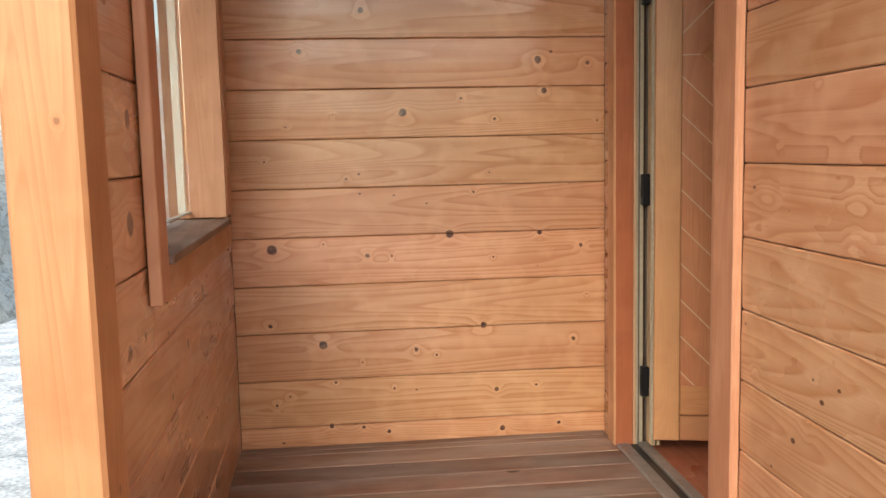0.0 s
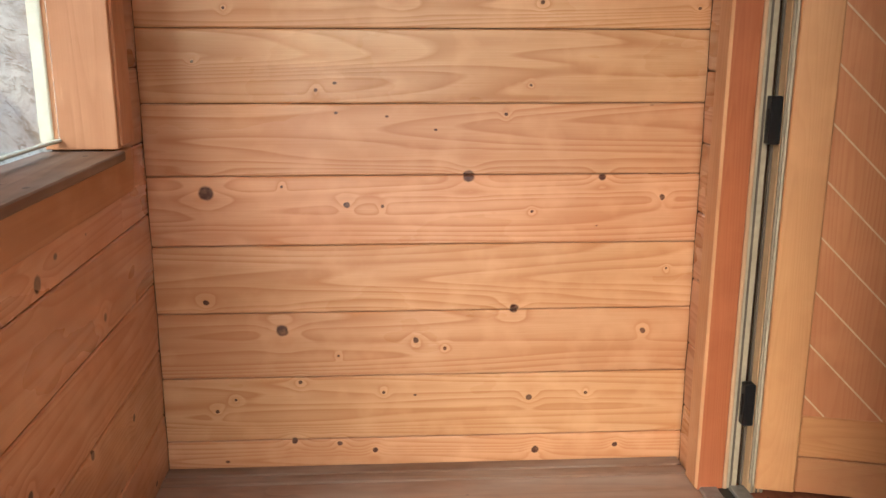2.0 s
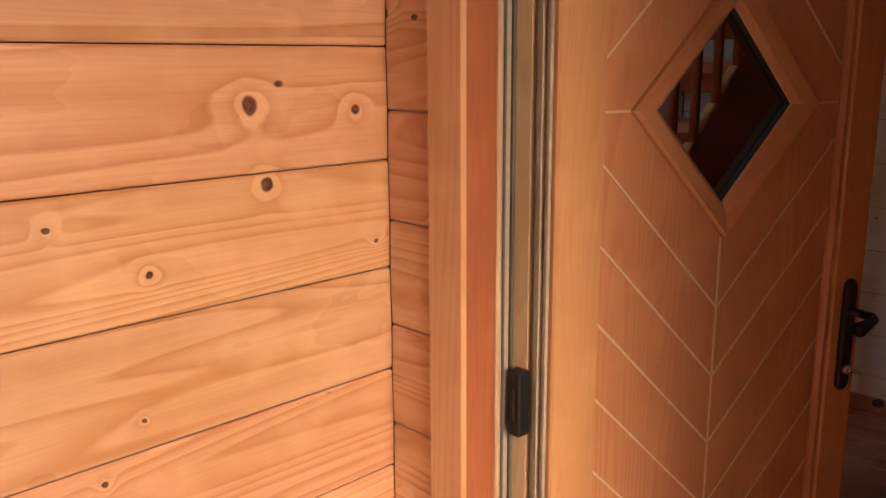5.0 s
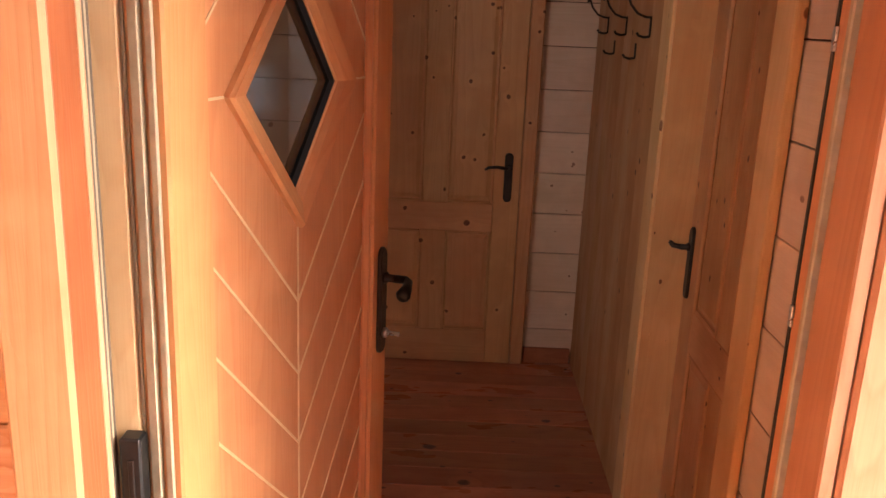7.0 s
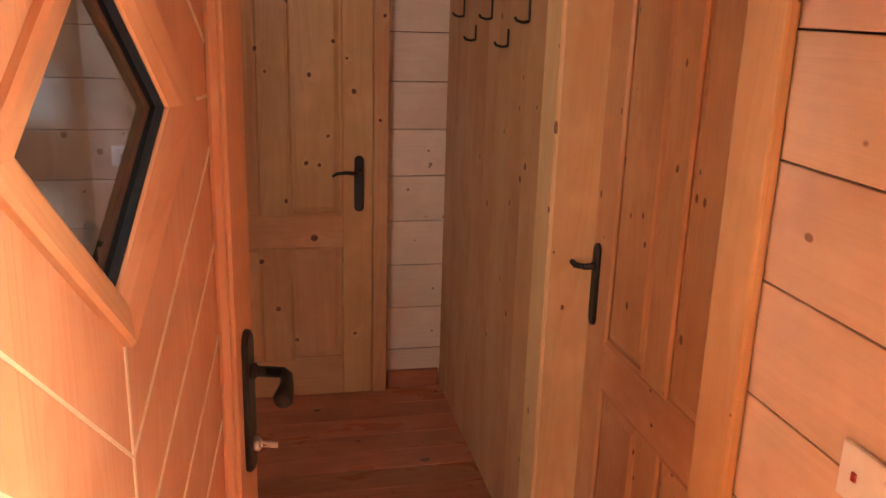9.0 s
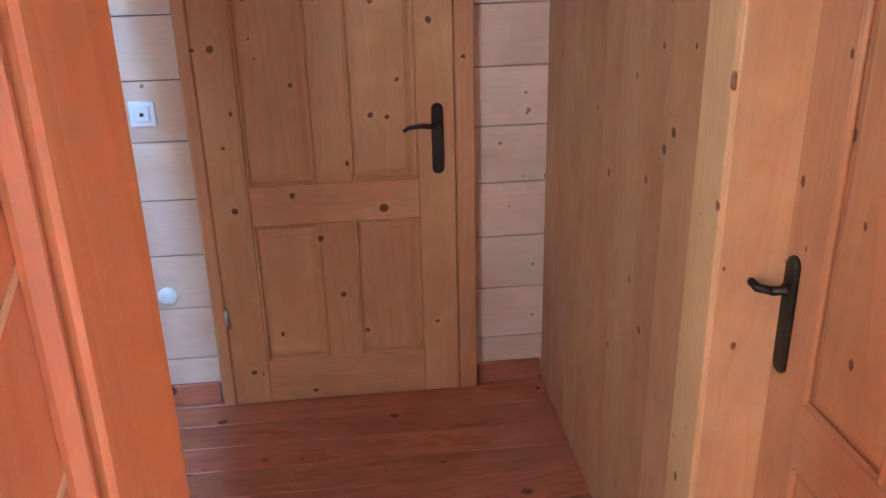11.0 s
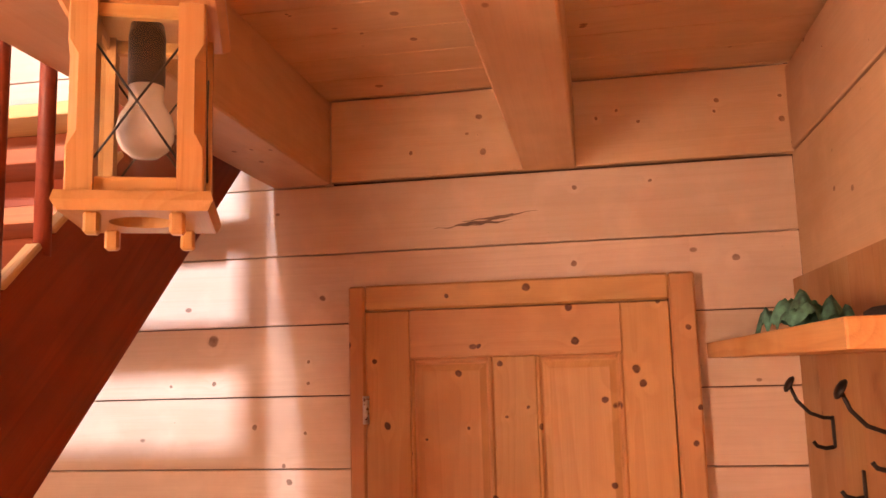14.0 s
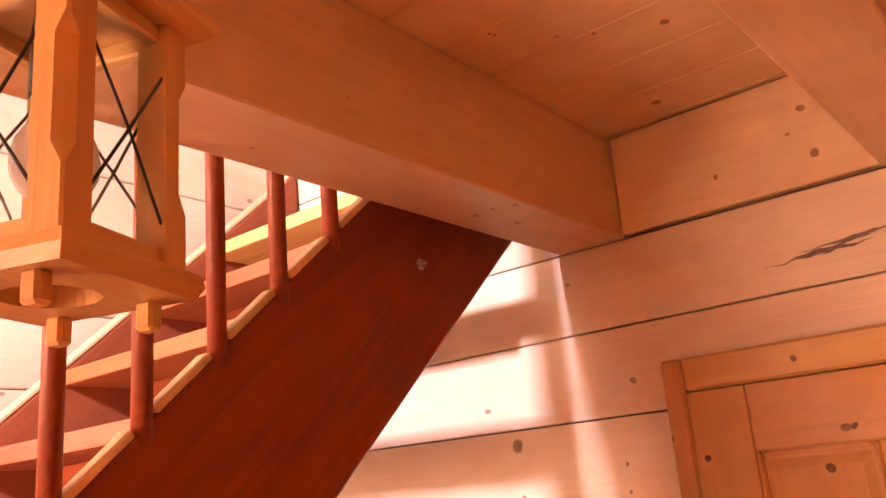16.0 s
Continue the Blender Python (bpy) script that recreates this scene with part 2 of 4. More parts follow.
DOOR_MID = [(-0.517, 1.501, 0.010), (-0.828, 1.534, 0.010), (-0.883, 1.468, 0.006), (-0.729, 1.400, 0.010), (-0.342, 1.415, 0.007), (-0.553, 1.412, 0.007), (-0.911, 1.335, 0.010), (-0.225, 1.268, 0.011), (-0.169, 1.269, 0.007), (-0.462, 1.146, 0.009), (-0.804, 1.150, 0.008), (-0.150, 1.456, 0.007),
            (-1.020, 1.218, 0.008), (-0.712, 1.038, 0.010), (-0.767, 1.029, 0.009), (-0.345, 1.298, 0.005), (-0.437, 0.778, 0.011), (-0.742, 0.716, 0.015), (-0.242, 0.732, 0.011), (-0.518, 0.618, 0.011), (-0.583, 0.404, 0.011), (-0.658, 0.250, 0.011), (-0.914, 0.271, 0.008), (-0.242, 0.113, 0.011), (-0.456, 0.020, 0.010), (-0.227, 0.951, 0.007)]
STAVES = [(3.538, 1.824, 0.010), (3.497, 1.826, 0.013), (3.427, 1.825, 0.009), (3.860, 1.658, 0.013), (3.591, 1.486, 0.009), (3.615, 1.391, 0.010), (3.444, 1.415, 0.007), (3.572, 1.179, 0.015), (3.526, 1.228, 0.014), (3.946, 1.017, 0.013), (3.669, 1.083, 0.012), (3.772, 1.298, 0.010), (4.076, 1.159, 0.011), (3.646, 0.711, 0.013), (3.878, 0.547, 0.012)]
PORCH_LOOK = dict(rings=19, rough=0.34, coat=0.65, contrast=0.85, vary=0.09, sheen=3.2, blotch=0.5, gloss=0.17)
PINE_PAINT = ((0.63, 0.355, 0.20), (0.43, 0.175, 0.07), (0.05, 0.012, 0.006))
PORCH = wood("porch_pine", *PINE_PAINT, knot_size=0.14, pins=1.15, **PORCH_LOOK)
PORCH_END = wood("porch_end_pine", *PINE_PAINT, knot_size=0.012, pins=0.8, set_knots=[(a, 0.0, b, r) for a, b, r in END_UPPER + END_LOWER], **PORCH_LOOK)
PORCH_SIDE = wood("porch_parapet_pine", *PINE_PAINT, knot_size=0.05, pins=1.0, set_knots=[(-0.034 * a, a, b, r) for a, b, r in PARAPET], **PORCH_LOOK)
PORCH_TRIM = wood("porch_trim_larch", (0.54, 0.285, 0.155), (0.42, 0.19, 0.09), (0.15, 0.05, 0.02), rings=26, knots=0.15, rough=0.5)
PORCH_POST = wood("porch_post_pine", (0.60, 0.31, 0.13), (0.44, 0.19, 0.07), (0.14, 0.05, 0.02), rings=22, knots=0.6, rough=0.5, knot_size=0.07)
DECK = wood("deck_weathered", (0.26, 0.145, 0.09), (0.14, 0.07, 0.042), (0.04, 0.022, 0.016), rings=18, rough=0.62, grey=0.45, vary=0.22, knot_size=0.15)
DOOR_RED = wood("front_door_larch", (0.60, 0.28, 0.125), (0.47, 0.18, 0.07), (0.2, 0.06, 0.02), rings=30, knots=0.0, rough=0.42, coat=0.2, contrast=0.5, vary=0.05)
FRAME_RED = wood("frame_larch", (0.38, 0.125, 0.052), (0.28, 0.08, 0.031), (0.2, 0.06, 0.02), rings=30, knots=0.0, rough=0.42, coat=0.2, contrast=0.5, vary=0.05)
DOOR_PALE = wood("front_door_pale_larch", (0.55, 0.28, 0.125), (0.44, 0.19, 0.08), (0.2, 0.06, 0.02), rings=34, knots=0.0, rough=0.42, coat=0.2, contrast=0.45, vary=0.08)
GROOVE = plain("pale_groove", (0.66, 0.46, 0.28), 0.6, noise_scale=80, amount=0.15)
LIMED_PAINT = ((0.70, 0.535, 0.40), (0.57, 0.395, 0.27), (0.27, 0.15, 0.10))
LIMED_LOOK = dict(rings=13, rough=0.55, contrast=0.3, vary=0.06)
LIMED = wood("limed_pine", *LIMED_PAINT, knot_size=0.10, **LIMED_LOOK)
LIMED_FAR = wood("limed_far_wall_pine", *LIMED_PAINT, knot_size=0.012, pins=0.8, set_knots=[(4.675, a, b, 0.9 * r) for a, b, r in FAR_LEFT + FAR_RIGHT], **LIMED_LOOK)
PINE = wood("pine_door", (0.59, 0.315, 0.14), (0.45, 0.205, 0.08), (0.10, 0.028, 0.011), rings=17, rough=0.45, contrast=0.42, vary=0.06, knot_size=0.085, pins=1.35)
PINE_FAR = wood("pine_far_door", (0.59, 0.315, 0.14), (0.45, 0.205, 0.08), (0.10, 0.028, 0.011), rings=12, rough=0.45, contrast=0.45, vary=0.06, knot_size=0.012, pins=0.8, set_knots=[(4.628, a, b, 1.15 * r) for a, b, r in DOOR_TOP + DOOR_MID])
# door pine made darker: the shade on this wall is in its colour
PANELW = wood("shaded_pine_panelling", (0.47, 0.25, 0.115), (0.35, 0.16, 0.065), (0.09, 0.025, 0.010), rings=20, rough=0.5, contrast=0.45, vary=0.05, knot_size=0.012, pins=0.85, set_knots=[(a, -1.311, b, r) for a, b, r in STAVES])
# lighter copy of the door pine: brightness of the lit lining put into colour
LIT_PINE = wood("lit_pine_lining", (0.65, 0.41, 0.195), (0.52, 0.285, 0.115), (0.12, 0.036, 0.014), rings=15, rough=0.42, contrast=0.4, vary=0.05, knot_size=0.09, pins=1.2)
CEIL = wood("ceiling_pine", (0.66, 0.43, 0.265), (0.53, 0.31, 0.175), (0.27, 0.11, 0.05), rings=11, rough=0.5, contrast=0.3, vary=0.05, knot_size=0.06, pins=1.0, set_knots=[(4.675, a, b, 0.65 * r) for a, b, r in RIM] + [(a, b, 2.635, r) for a, b, r in OVERHEAD])
FLOORW = wood("stained_floor", (0.42, 0.155, 0.075), (0.26, 0.078, 0.034), (0.055, 0.018, 0.01), rings=14, rough=0.33, coat=0.3, vary=0.25, knot_size=0.15)
STAIR = wood("mahogany_stain", (0.28, 0.062, 0.027), (0.17, 0.03, 0.013), (0.07, 0.014, 0.008), rings=16, knots=0.0, rough=0.45, coat=0.1, vary=0.06)
TREADW = wood("tread_stain", (0.34, 0.072, 0.027), (0.24, 0.045, 0.017), (0.09, 0.02, 0.01), rings=16, knots=0.0, rough=0.68, vary=0.1)
CREAM = wood("pale_rebate_larch", (0.66, 0.45, 0.27), (0.52, 0.31, 0.16), (0.2, 0.08, 0.03), rings=30, knots=0.0, rough=0.5)
SHELFW = wood("shelf_pine", (0.62, 0.33, 0.14), (0.46, 0.20, 0.075), (0.15, 0.055, 0.022), rings=18, knots=0.3, rough=0.45)
LANTERNW = wood("lantern_pine", (0.52, 0.275, 0.115), (0.40, 0.18, 0.06), (0.2, 0.08, 0.03), rings=20, knots=0.2, rough=0.4, coat=0.25, vary=0.1)
DARKGAP = plain("wall_core", (0.11, 0.055, 0.03), 0.9)
IRON = plain("wrought_iron", (0.035, 0.03, 0.027), 0.42, 0.7, 120, 0.4, 0.35)
BLACK = plain("black_metal", (0.016, 0.016, 0.017), 0.35, 0.4, 90, 0.3, 0.05)
STEEL = plain("zinc_steel", (0.55, 0.55, 0.53), 0.3, 1.0, 120, 0.2, 0.05)
ALU = plain("grey_threshold", (0.30, 0.29, 0.27), 0.45, 0.6, 60, 0.3, 0.1)
SEAL = plain("sage_gasket", (0.37, 0.315, 0.225), 0.6, 0.0, 60, 0.2, 0.05)
BEAD = plain("pale_glazing_bead", (0.55, 0.62, 0.56), 0.5, 0.0, 60, 0.15, 0.05)
SEALD = plain("brown_gasket", (0.10, 0.075, 0.055), 0.6, 0.0, 60, 0.2, 0.05)
WHITE = plain("white_plastic", (0.78, 0.77, 0.74), 0.35, 0.0, 50, 0.04, 0.0)
BULBW = plain("opal_bulb", (0.80, 0.78, 0.76), 0.18, 0.0, 40, 0.03, 0.0)
REDDOT = plain("red_lens", (0.30, 0.02, 0.02), 0.3)
CLOTH = plain("green_cloth", (0.05, 0.21, 0.145), 0.85, 0.0, 70, 0.95, 0.9)
DARKCLOTH = plain("dark_felt", (0.02, 0.02, 0.02), 0.9, 0.0, 60, 0.4, 0.3)
ROCK, rt, rb = material("pale_broken_rock")
rco = node(rt, "TexCoord").outputs["Object"]
rwarp = node(rt, "TexNoise", {"Vector": rco, "Scale": 2.2, "Detail": 6.0, "Roughness": 0.65})
rpos = node(rt, "VectorMath", {0: rwarp.outputs["Color"], 1: (0.9, 0.9, 0.9), 2: rco}, operation="MULTIPLY_ADD").outputs[0]
rfine = node(rt, "TexNoise", {"Vector": node(rt, "VectorMath", {0: rpos, 1: (3.0, 2.0, 7.0)}, operation="MULTIPLY").outputs[0], "Scale": 1.6, "Detail": 9.0, "Roughness": 0.72}).outputs[0]
rcol = ramp(rt, rfine, [(0.34, (0.20, 0.18, 0.14)), (0.44, (0.55, 0.51, 0.43)), (0.52, (0.80, 0.77, 0.69)), (0.70, (0.86, 0.84, 0.78))])
rdirt = node(rt, "TexNoise", {"Vector": rco, "Scale": 0.9, "Detail": 4.0}).outputs[0]
rcol = mixc(rt, node(rt, "MapRange", {0: rdirt, 1: 0.52, 2: 0.68, 3: 0.0, 4: 0.5}).outputs[0], rcol, (0.42, 0.36, 0.25))
rt.links.new(rcol, rb.inputs["Base Color"])
rb.inputs["Roughness"].default_value = 0.95
rt.links.new(node(rt, "Bump", {"Height": rfine, "Strength": 1.0, "Distance": 0.12}).outputs[0], rb.inputs["Normal"])
GRAVEL = plain("pale_gravel", (0.60, 0.58, 0.54), 0.95, 0.0, 38.0, 0.75, 1.0)

GLASS, gt, gb = material("window_glass")
gb.inputs["Base Color"].default_value = (0.97, 1.0, 0.99, 1)
gb.inputs["Roughness"].default_value, gb.inputs["IOR"].default_value = 0.0, 1.45
gb.inputs["Transmission Weight"].default_value = 1.0

GLASSD, gt, gb = material("smoked_glass")
gb.inputs["Base Color"].default_value = (0.42, 0.43, 0.42, 1)
gb.inputs["Roughness"].default_value, gb.inputs["IOR"].default_value = 0.0, 1.45
gb.inputs["Transmission Weight"].default_value = 1.0


# ---- mesh helpers ----
def world_of(ob):
    return ob.matrix_basis if not ob.parent else world_of(ob.parent) @ ob.matrix_parent_inverse @ ob.matrix_basis


def attach(ob, parent):
    if parent:
        ob.parent = parent
        ob.matrix_parent_inverse = world_of(parent).inverted()
    return ob


def part(name, bm, mat, parent=None, label="", m=None, smooth=False):
    me = bpy.data.meshes.new(name)
    bm.to_mesh(me)
    bm.free()
    me.materials.append(mat)
    if smooth:
        for p in me.polygons:
            p.use_smooth = True
    ob = new(name, me)
    ob.matrix_basis = m or Matrix()
    attach(ob, parent)
    return tagged(ob, label)


def thing(name, m, label, category, group="", kind=""):
    return_ob = new(name)
    return_ob.matrix_basis = m
    return tagged(return_ob, label, category, group, kind)


def axes(o, xd, yd):
    x = Vector(xd).normalized()
    y = Vector(yd).normalized()
    z = x.cross(y)
    m = Matrix((x, y, z)).transposed().to_4x4()
    m.translation = Vector(o)
    return m


def prism(section, length):
    """A bmesh with the section (y, z points) drawn along x."""
    bm = bmesh.new()
    a = [bm.verts.new((0, y, z)) for y, z in section]
    b = [bm.verts.new((length, y, z)) for y, z in section]
    n = len(section)
    bm.faces.new(list(reversed(a)))
    bm.faces.new(b)
    for i in range(n):
        bm.faces.new((a[i], a[(i + 1) % n], b[(i + 1) % n], b[i]))
    bmesh.ops.recalc_face_normals(bm, faces=bm.faces[:])
    return bm


def block(x, y, z, bev=0.0, seg=1):
    bm = bmesh.new()
    bmesh.ops.create_cube(bm, size=1)
    for v in bm.verts:
        v.co = Vector(((v.co.x + 0.5) * x, (v.co.y + 0.5) * y, (v.co.z + 0.5) * z))
    if bev:
        bmesh.ops.bevel(bm, geom=bm.edges[:], offset=bev, segments=seg, affect="EDGES", profile=0.6)
    return bm


def bar(name, o, xd, yd, l, w, t, mat, parent=None, label="", bev=0.003):
    """A squared timber: grain along xd from o, its width along yd, its thickness along their cross."""
    return part(name, block(l, w, t, bev), mat, parent, label, axes(o, xd, yd))


PLANKS = {}


def plank(name, o, xd, yd, l, w, t, mat, parent, chamfer=0.005, bulge=0.002):
    """One board of a wall, floor or ceiling; alike boards share a mesh."""
    key = (name, round(l, 3), round(w, 3), round(t, 3), mat.name, chamfer, bulge)
    if key not in PLANKS:
        c = chamfer
        sec = [(0, 0), (w, 0), (w, t - c), (w - c * 0.8, t - bulge), (w * 0.5, t), (c * 0.8, t - bulge), (0, t - c)]
        bm = prism(sec, l)
        me = bpy.data.meshes.new(name)
        bm.to_mesh(me)
        bm.free()
        me.materials.append(mat)
        PLANKS[key] = me
    ob = new(name, PLANKS[key])
    ob.matrix_basis = axes(o, xd, yd)
    return attach(ob, parent)


def boxes(name, pieces, mat, label, kind="structure", category="wall"):
    bm = bmesh.new()
    for x0, x1, y0, y1, z0, z1 in pieces:
        r = bmesh.ops.create_cube(bm, size=1)
        for v in r["verts"]:
            v.co = Vector(((v.co.x + 0.5) * (x1 - x0) + x0, (v.co.y + 0.5) * (y1 - y0) + y0, (v.co.z + 0.5) * (z1 - z0) + z0))
    ob = part(name, bm, mat)
    return tagged(ob, label, category, "", kind)


def courses(z0, z1, first, pitch):
    """Heights of the joints between z0 and z1."""
    js, z = [z0], first
    while z < z1 - 0.02:
        if z > z0 + 0.02:
            js.append(z)
        z += pitch
    return js + [z1]


def clad(parent, o, along, out, length, joints, holes, mat, t=0.03, gap=0.0035, name="log_board", chamfer=0.005):
    """Boards laid level on a wall from o along a direction; out is the wall's face normal; holes are (a0, a1, zb, zt)."""
    o, a, n = Vector(o), Vector(along).normalized(), Vector(out)
    flip = a.cross(Vector((0, 0, 1))).dot(n) < 0
    def lay(a0, a1, z0, z1):
        if a1 - a0 < 0.01 or z1 - z0 < 0.012:
            return
        if flip:
            plank(name, o + a * a1 + Vector((0, 0, z0 + gap / 2)), -a, (0, 0, 1), a1 - a0, z1 - z0 - gap, t, mat, parent, chamfer)
        else:
            plank(name, o + a * a0 + Vector((0, 0, z0 + gap / 2)), a, (0, 0, 1), a1 - a0, z1 - z0 - gap, t, mat, parent, chamfer)
    for z0, z1 in zip(joints, joints[1:]):
        cuts = [(h0, h1, max(zb, z0), min(zt, z1)) for h0, h1, zb, zt in holes if zb < z1 - 0.004 and zt > z0 + 0.004]
        at = 0.0
        for h0, h1, zb, zt in sorted(cuts):
            lay(at, h0, z0, z1)
            lay(h0, h1, z0, zb)
            lay(h0, h1, zt, z1)
            at = h1
        lay(at, length, z0, z1)


def tube(points, r, sides=8, taper=None):
    """A round bar along points."""
    bm = bmesh.new()
    pts = [Vector(p) for p in points]
    rings = []
    for i, p in enumerate(pts):
        d = (pts[min(i + 1, len(pts) - 1)] - pts[max(i - 1, 0)]).normalized()
        u = d.orthogonal().normalized() if i == 0 else (u - d * u.dot(d)).normalized()
        v = d.cross(u)
        rr = r * (taper[i] if taper else 1)
        rings.append([bm.verts.new(p + (u * math.cos(k * math.tau / sides) + v * math.sin(k * math.tau / sides)) * rr) for k in range(sides)])
    for a, b in zip(rings, rings[1:]):
        for k in range(sides):
            bm.faces.new((a[k], a[(k + 1) % sides], b[(k + 1) % sides], b[k]))
    bm.faces.new(list(reversed(rings[0])))
    bm.faces.new(rings[-1])
    bmesh.ops.recalc_face_normals(bm, faces=bm.faces[:])
    return bm


def turned(profile, sides=24):
    """A turned solid round z from (r, z) points."""
    bm = bmesh.new()
    rings = [[bm.verts.new((r * math.cos(k * math.tau / sides), r * math.sin(k * math.tau / sides), z)) for k in range(sides)] for r, z in profile]
    for a, b in zip(rings, rings[1:]):
        for k in range(sides):
            bm.faces.new((a[k], a[(k + 1) % sides], b[(k + 1) % sides], b[k]))
    bm.faces.new(list(reversed(rings[0])))
    bm.faces.new(rings[-1])
    bmesh.ops.recalc_face_normals(bm, faces=bm.faces[:])
    return bm


# ---- plan ----
FX0, FX1 = 1.58, 1.71          # front wall core
PX = 4.675                     # face of the far wall of the hall
SY = -1.335                    # face of the hall's side wall
CEILZ = 2.635
DOOR_Y0, DOOR_Y1, DOOR_T = -1.16, -0.15, 2.10
LEAN = Vector((0.034, -1, 0)).normalized()   # the parapet wall's run
LOUT = Vector((1, 0.034, 0)).normalized()

# ---- porch ----
deck = boxes("floor", [(-0.25, FX0 - 0.005, -2.10, 0.02, -0.30, -0.035)], DARKGAP, "weathered brown softwood porch decking", category="deck")
end = boxes("wall_north", [(-0.25, FX0 - 0.004, 0.032, 0.16, -0.12, 2.6)], DARKGAP, "orange varnished pine plank porch end wall")
front = boxes("wall_east", [(FX0, FX1, -6.0, DOOR_Y0 - 0.001, -0.40, 2.6), (FX0, FX1, DOOR_Y1, 0.40, -0.12, 2.6), (FX0, FX1, DOOR_Y0, DOOR_Y1, DOOR_T, 2.6),
                            (FX0, FX1, 0.40, 1.04, -0.12, 1.1), (FX0, FX1, 0.40, 1.04, 2.1, 2.6), (FX0, FX1, 1.04, 1.35, -0.12, 2.6)],
              DARKGAP, "log plank house front wall with doorway")
lm = axes((0, 0, 0), LEAN, (0, 0, 1))
bm = bmesh.new()
for a0, a1, z0, z1 in ((0, 1.92, -0.12, 0.985), (0, 0.30, 0.985, 2.6), (1.52, 1.92, 0.985, 2.6), (0.30, 1.52, 1.95, 2.6)):
    r = bmesh.ops.create_cube(bm, size=1)
    for v in r["verts"]:
        v.co = lm @ Vector(((v.co.x + 0.5) * (a1 - a0) + a0, (v.co.y + 0.5) * (z1 - z0) + z0, 0.034 + (v.co.z + 0.5) * 0.10))
left = tagged(part("wall_west", bm, DARKGAP), "orange pine plank porch parapet wall with a window", "wall", "", "structure")
# unseen ceiling, run out past the post to shade the end wall's top
ceil_porch = boxes("ceiling_porch", [(-0.6, FX1, -2.75, 0.16, 2.6, 2.66)], PORCH_TRIM, "unseen plain pine porch ceiling that shades the end wall", category="ceiling")

# window in the parapet wall
win = thing("window_1", axes((0, 0, 0), LEAN, (0, 0, 1)), "larch framed porch window with a weathered sill", "window", kind="structure")


def along(a, z, out):
    return Vector((0, 0, 0)) + LEAN * a + Vector((0, 0, z)) + LOUT * out


UP = (0, 0, 1)
for a0, a1, z0 in ((0.20, 0.305, 0.995), (1.50, 1.60, 0.885)):
    bar("casing", along(a0, z0, 0.002), UP, LEAN, 1.98 - z0, a1 - a0, 0.028, PORCH_TRIM, win)
bar("casing", along(1.499, 0.875, 0.002), -LEAN, UP, 1.298, 0.108, 0.022, PORCH_TRIM, win)
bar("casing", along(1.60, 1.982, 0.002), -LEAN, UP, 1.40, 0.10, 0.028, PORCH_TRIM, win)
for a in (0.300, 1.495):
    o = along(a, 0.99, -0.14)
    part("jamb", block(0.96, 0.024, 0.165, 0.002), PORCH_TRIM, win, "", axes(o, UP, LEAN) if axes(o, UP, LEAN).col[2].xyz.dot(LOUT) > 0 else axes(along(a + 0.024, 0.99, -0.14), UP, -LEAN))
part("window_sill", block(1.17, 0.19, 0.022, 0.003), DECK, win, "weathered grey sill board", axes(along(1.494, 0.986, -0.15), -LEAN, LOUT))
part("head", block(1.17, 0.165, 0.022, 0.002), PORCH_TRIM, win, "", axes(along(1.494, 1.93, -0.14), -LEAN, LOUT))
for a0, a1, z0, z1 in ((0.325, 0.337, 1.008, 1.93), (1.482, 1.494, 1.008, 1.93)):
    bar("window_frame", along(a1, z0, -0.12), UP, -LEAN, z1 - z0, a1 - a0, 0.03, BEAD, win, "pale grey glazing bead")
bar("window_frame", along(1.494, 1.008, -0.12), -LEAN, UP, 1.168, 0.008, 0.02, BEAD, win, "pale grey glazing bead")
pane = part("pane", block(1.156, 0.92, 0.005), GLASS, win, "clear glass", axes(along(1.488, 1.012, -0.108), -LEAN, UP))
pane.visible_shadow = False

# corner post and plate of the porch
post = part("porch_post", block(2.98, 0.135, 0.13, 0.008), PORCH_POST, None, "", axes((0.07, -2.02, -0.36), UP, (0, 1, 0)))
tagged(post, "light sawn pine square corner post of the porch", "post")

# threshold and front door frame
thr = thing("threshold", Matrix.Translation((1.6, -0.6, 0)), "grey weathered metal and wood door threshold", "threshold", kind="structure")
bar("sill_board", (1.585, DOOR_Y0, -0.03), (0, 1, 0), (-1, 0, 0), 0.95, 0.05, 0.04, ALU, thr)
bar("rubber_seal", (1.62, DOOR_Y0, -0.03), (0, 1, 0), (-1, 0, 0), 0.95, 0.034, 0.034, BLACK, thr)
bar("inner_sill", (1.665, DOOR_Y0, -0.03), (0, 1, 0), (-1, 0, 0), 0.95, 0.045, 0.042, ALU, thr)

frame_1 = thing("door_frame", Matrix.Translation((1.6, -0.6, 0)), "reddish larch front door frame with sage gaskets", "door frame", kind="structure")
OUT = (0, 1, 0)
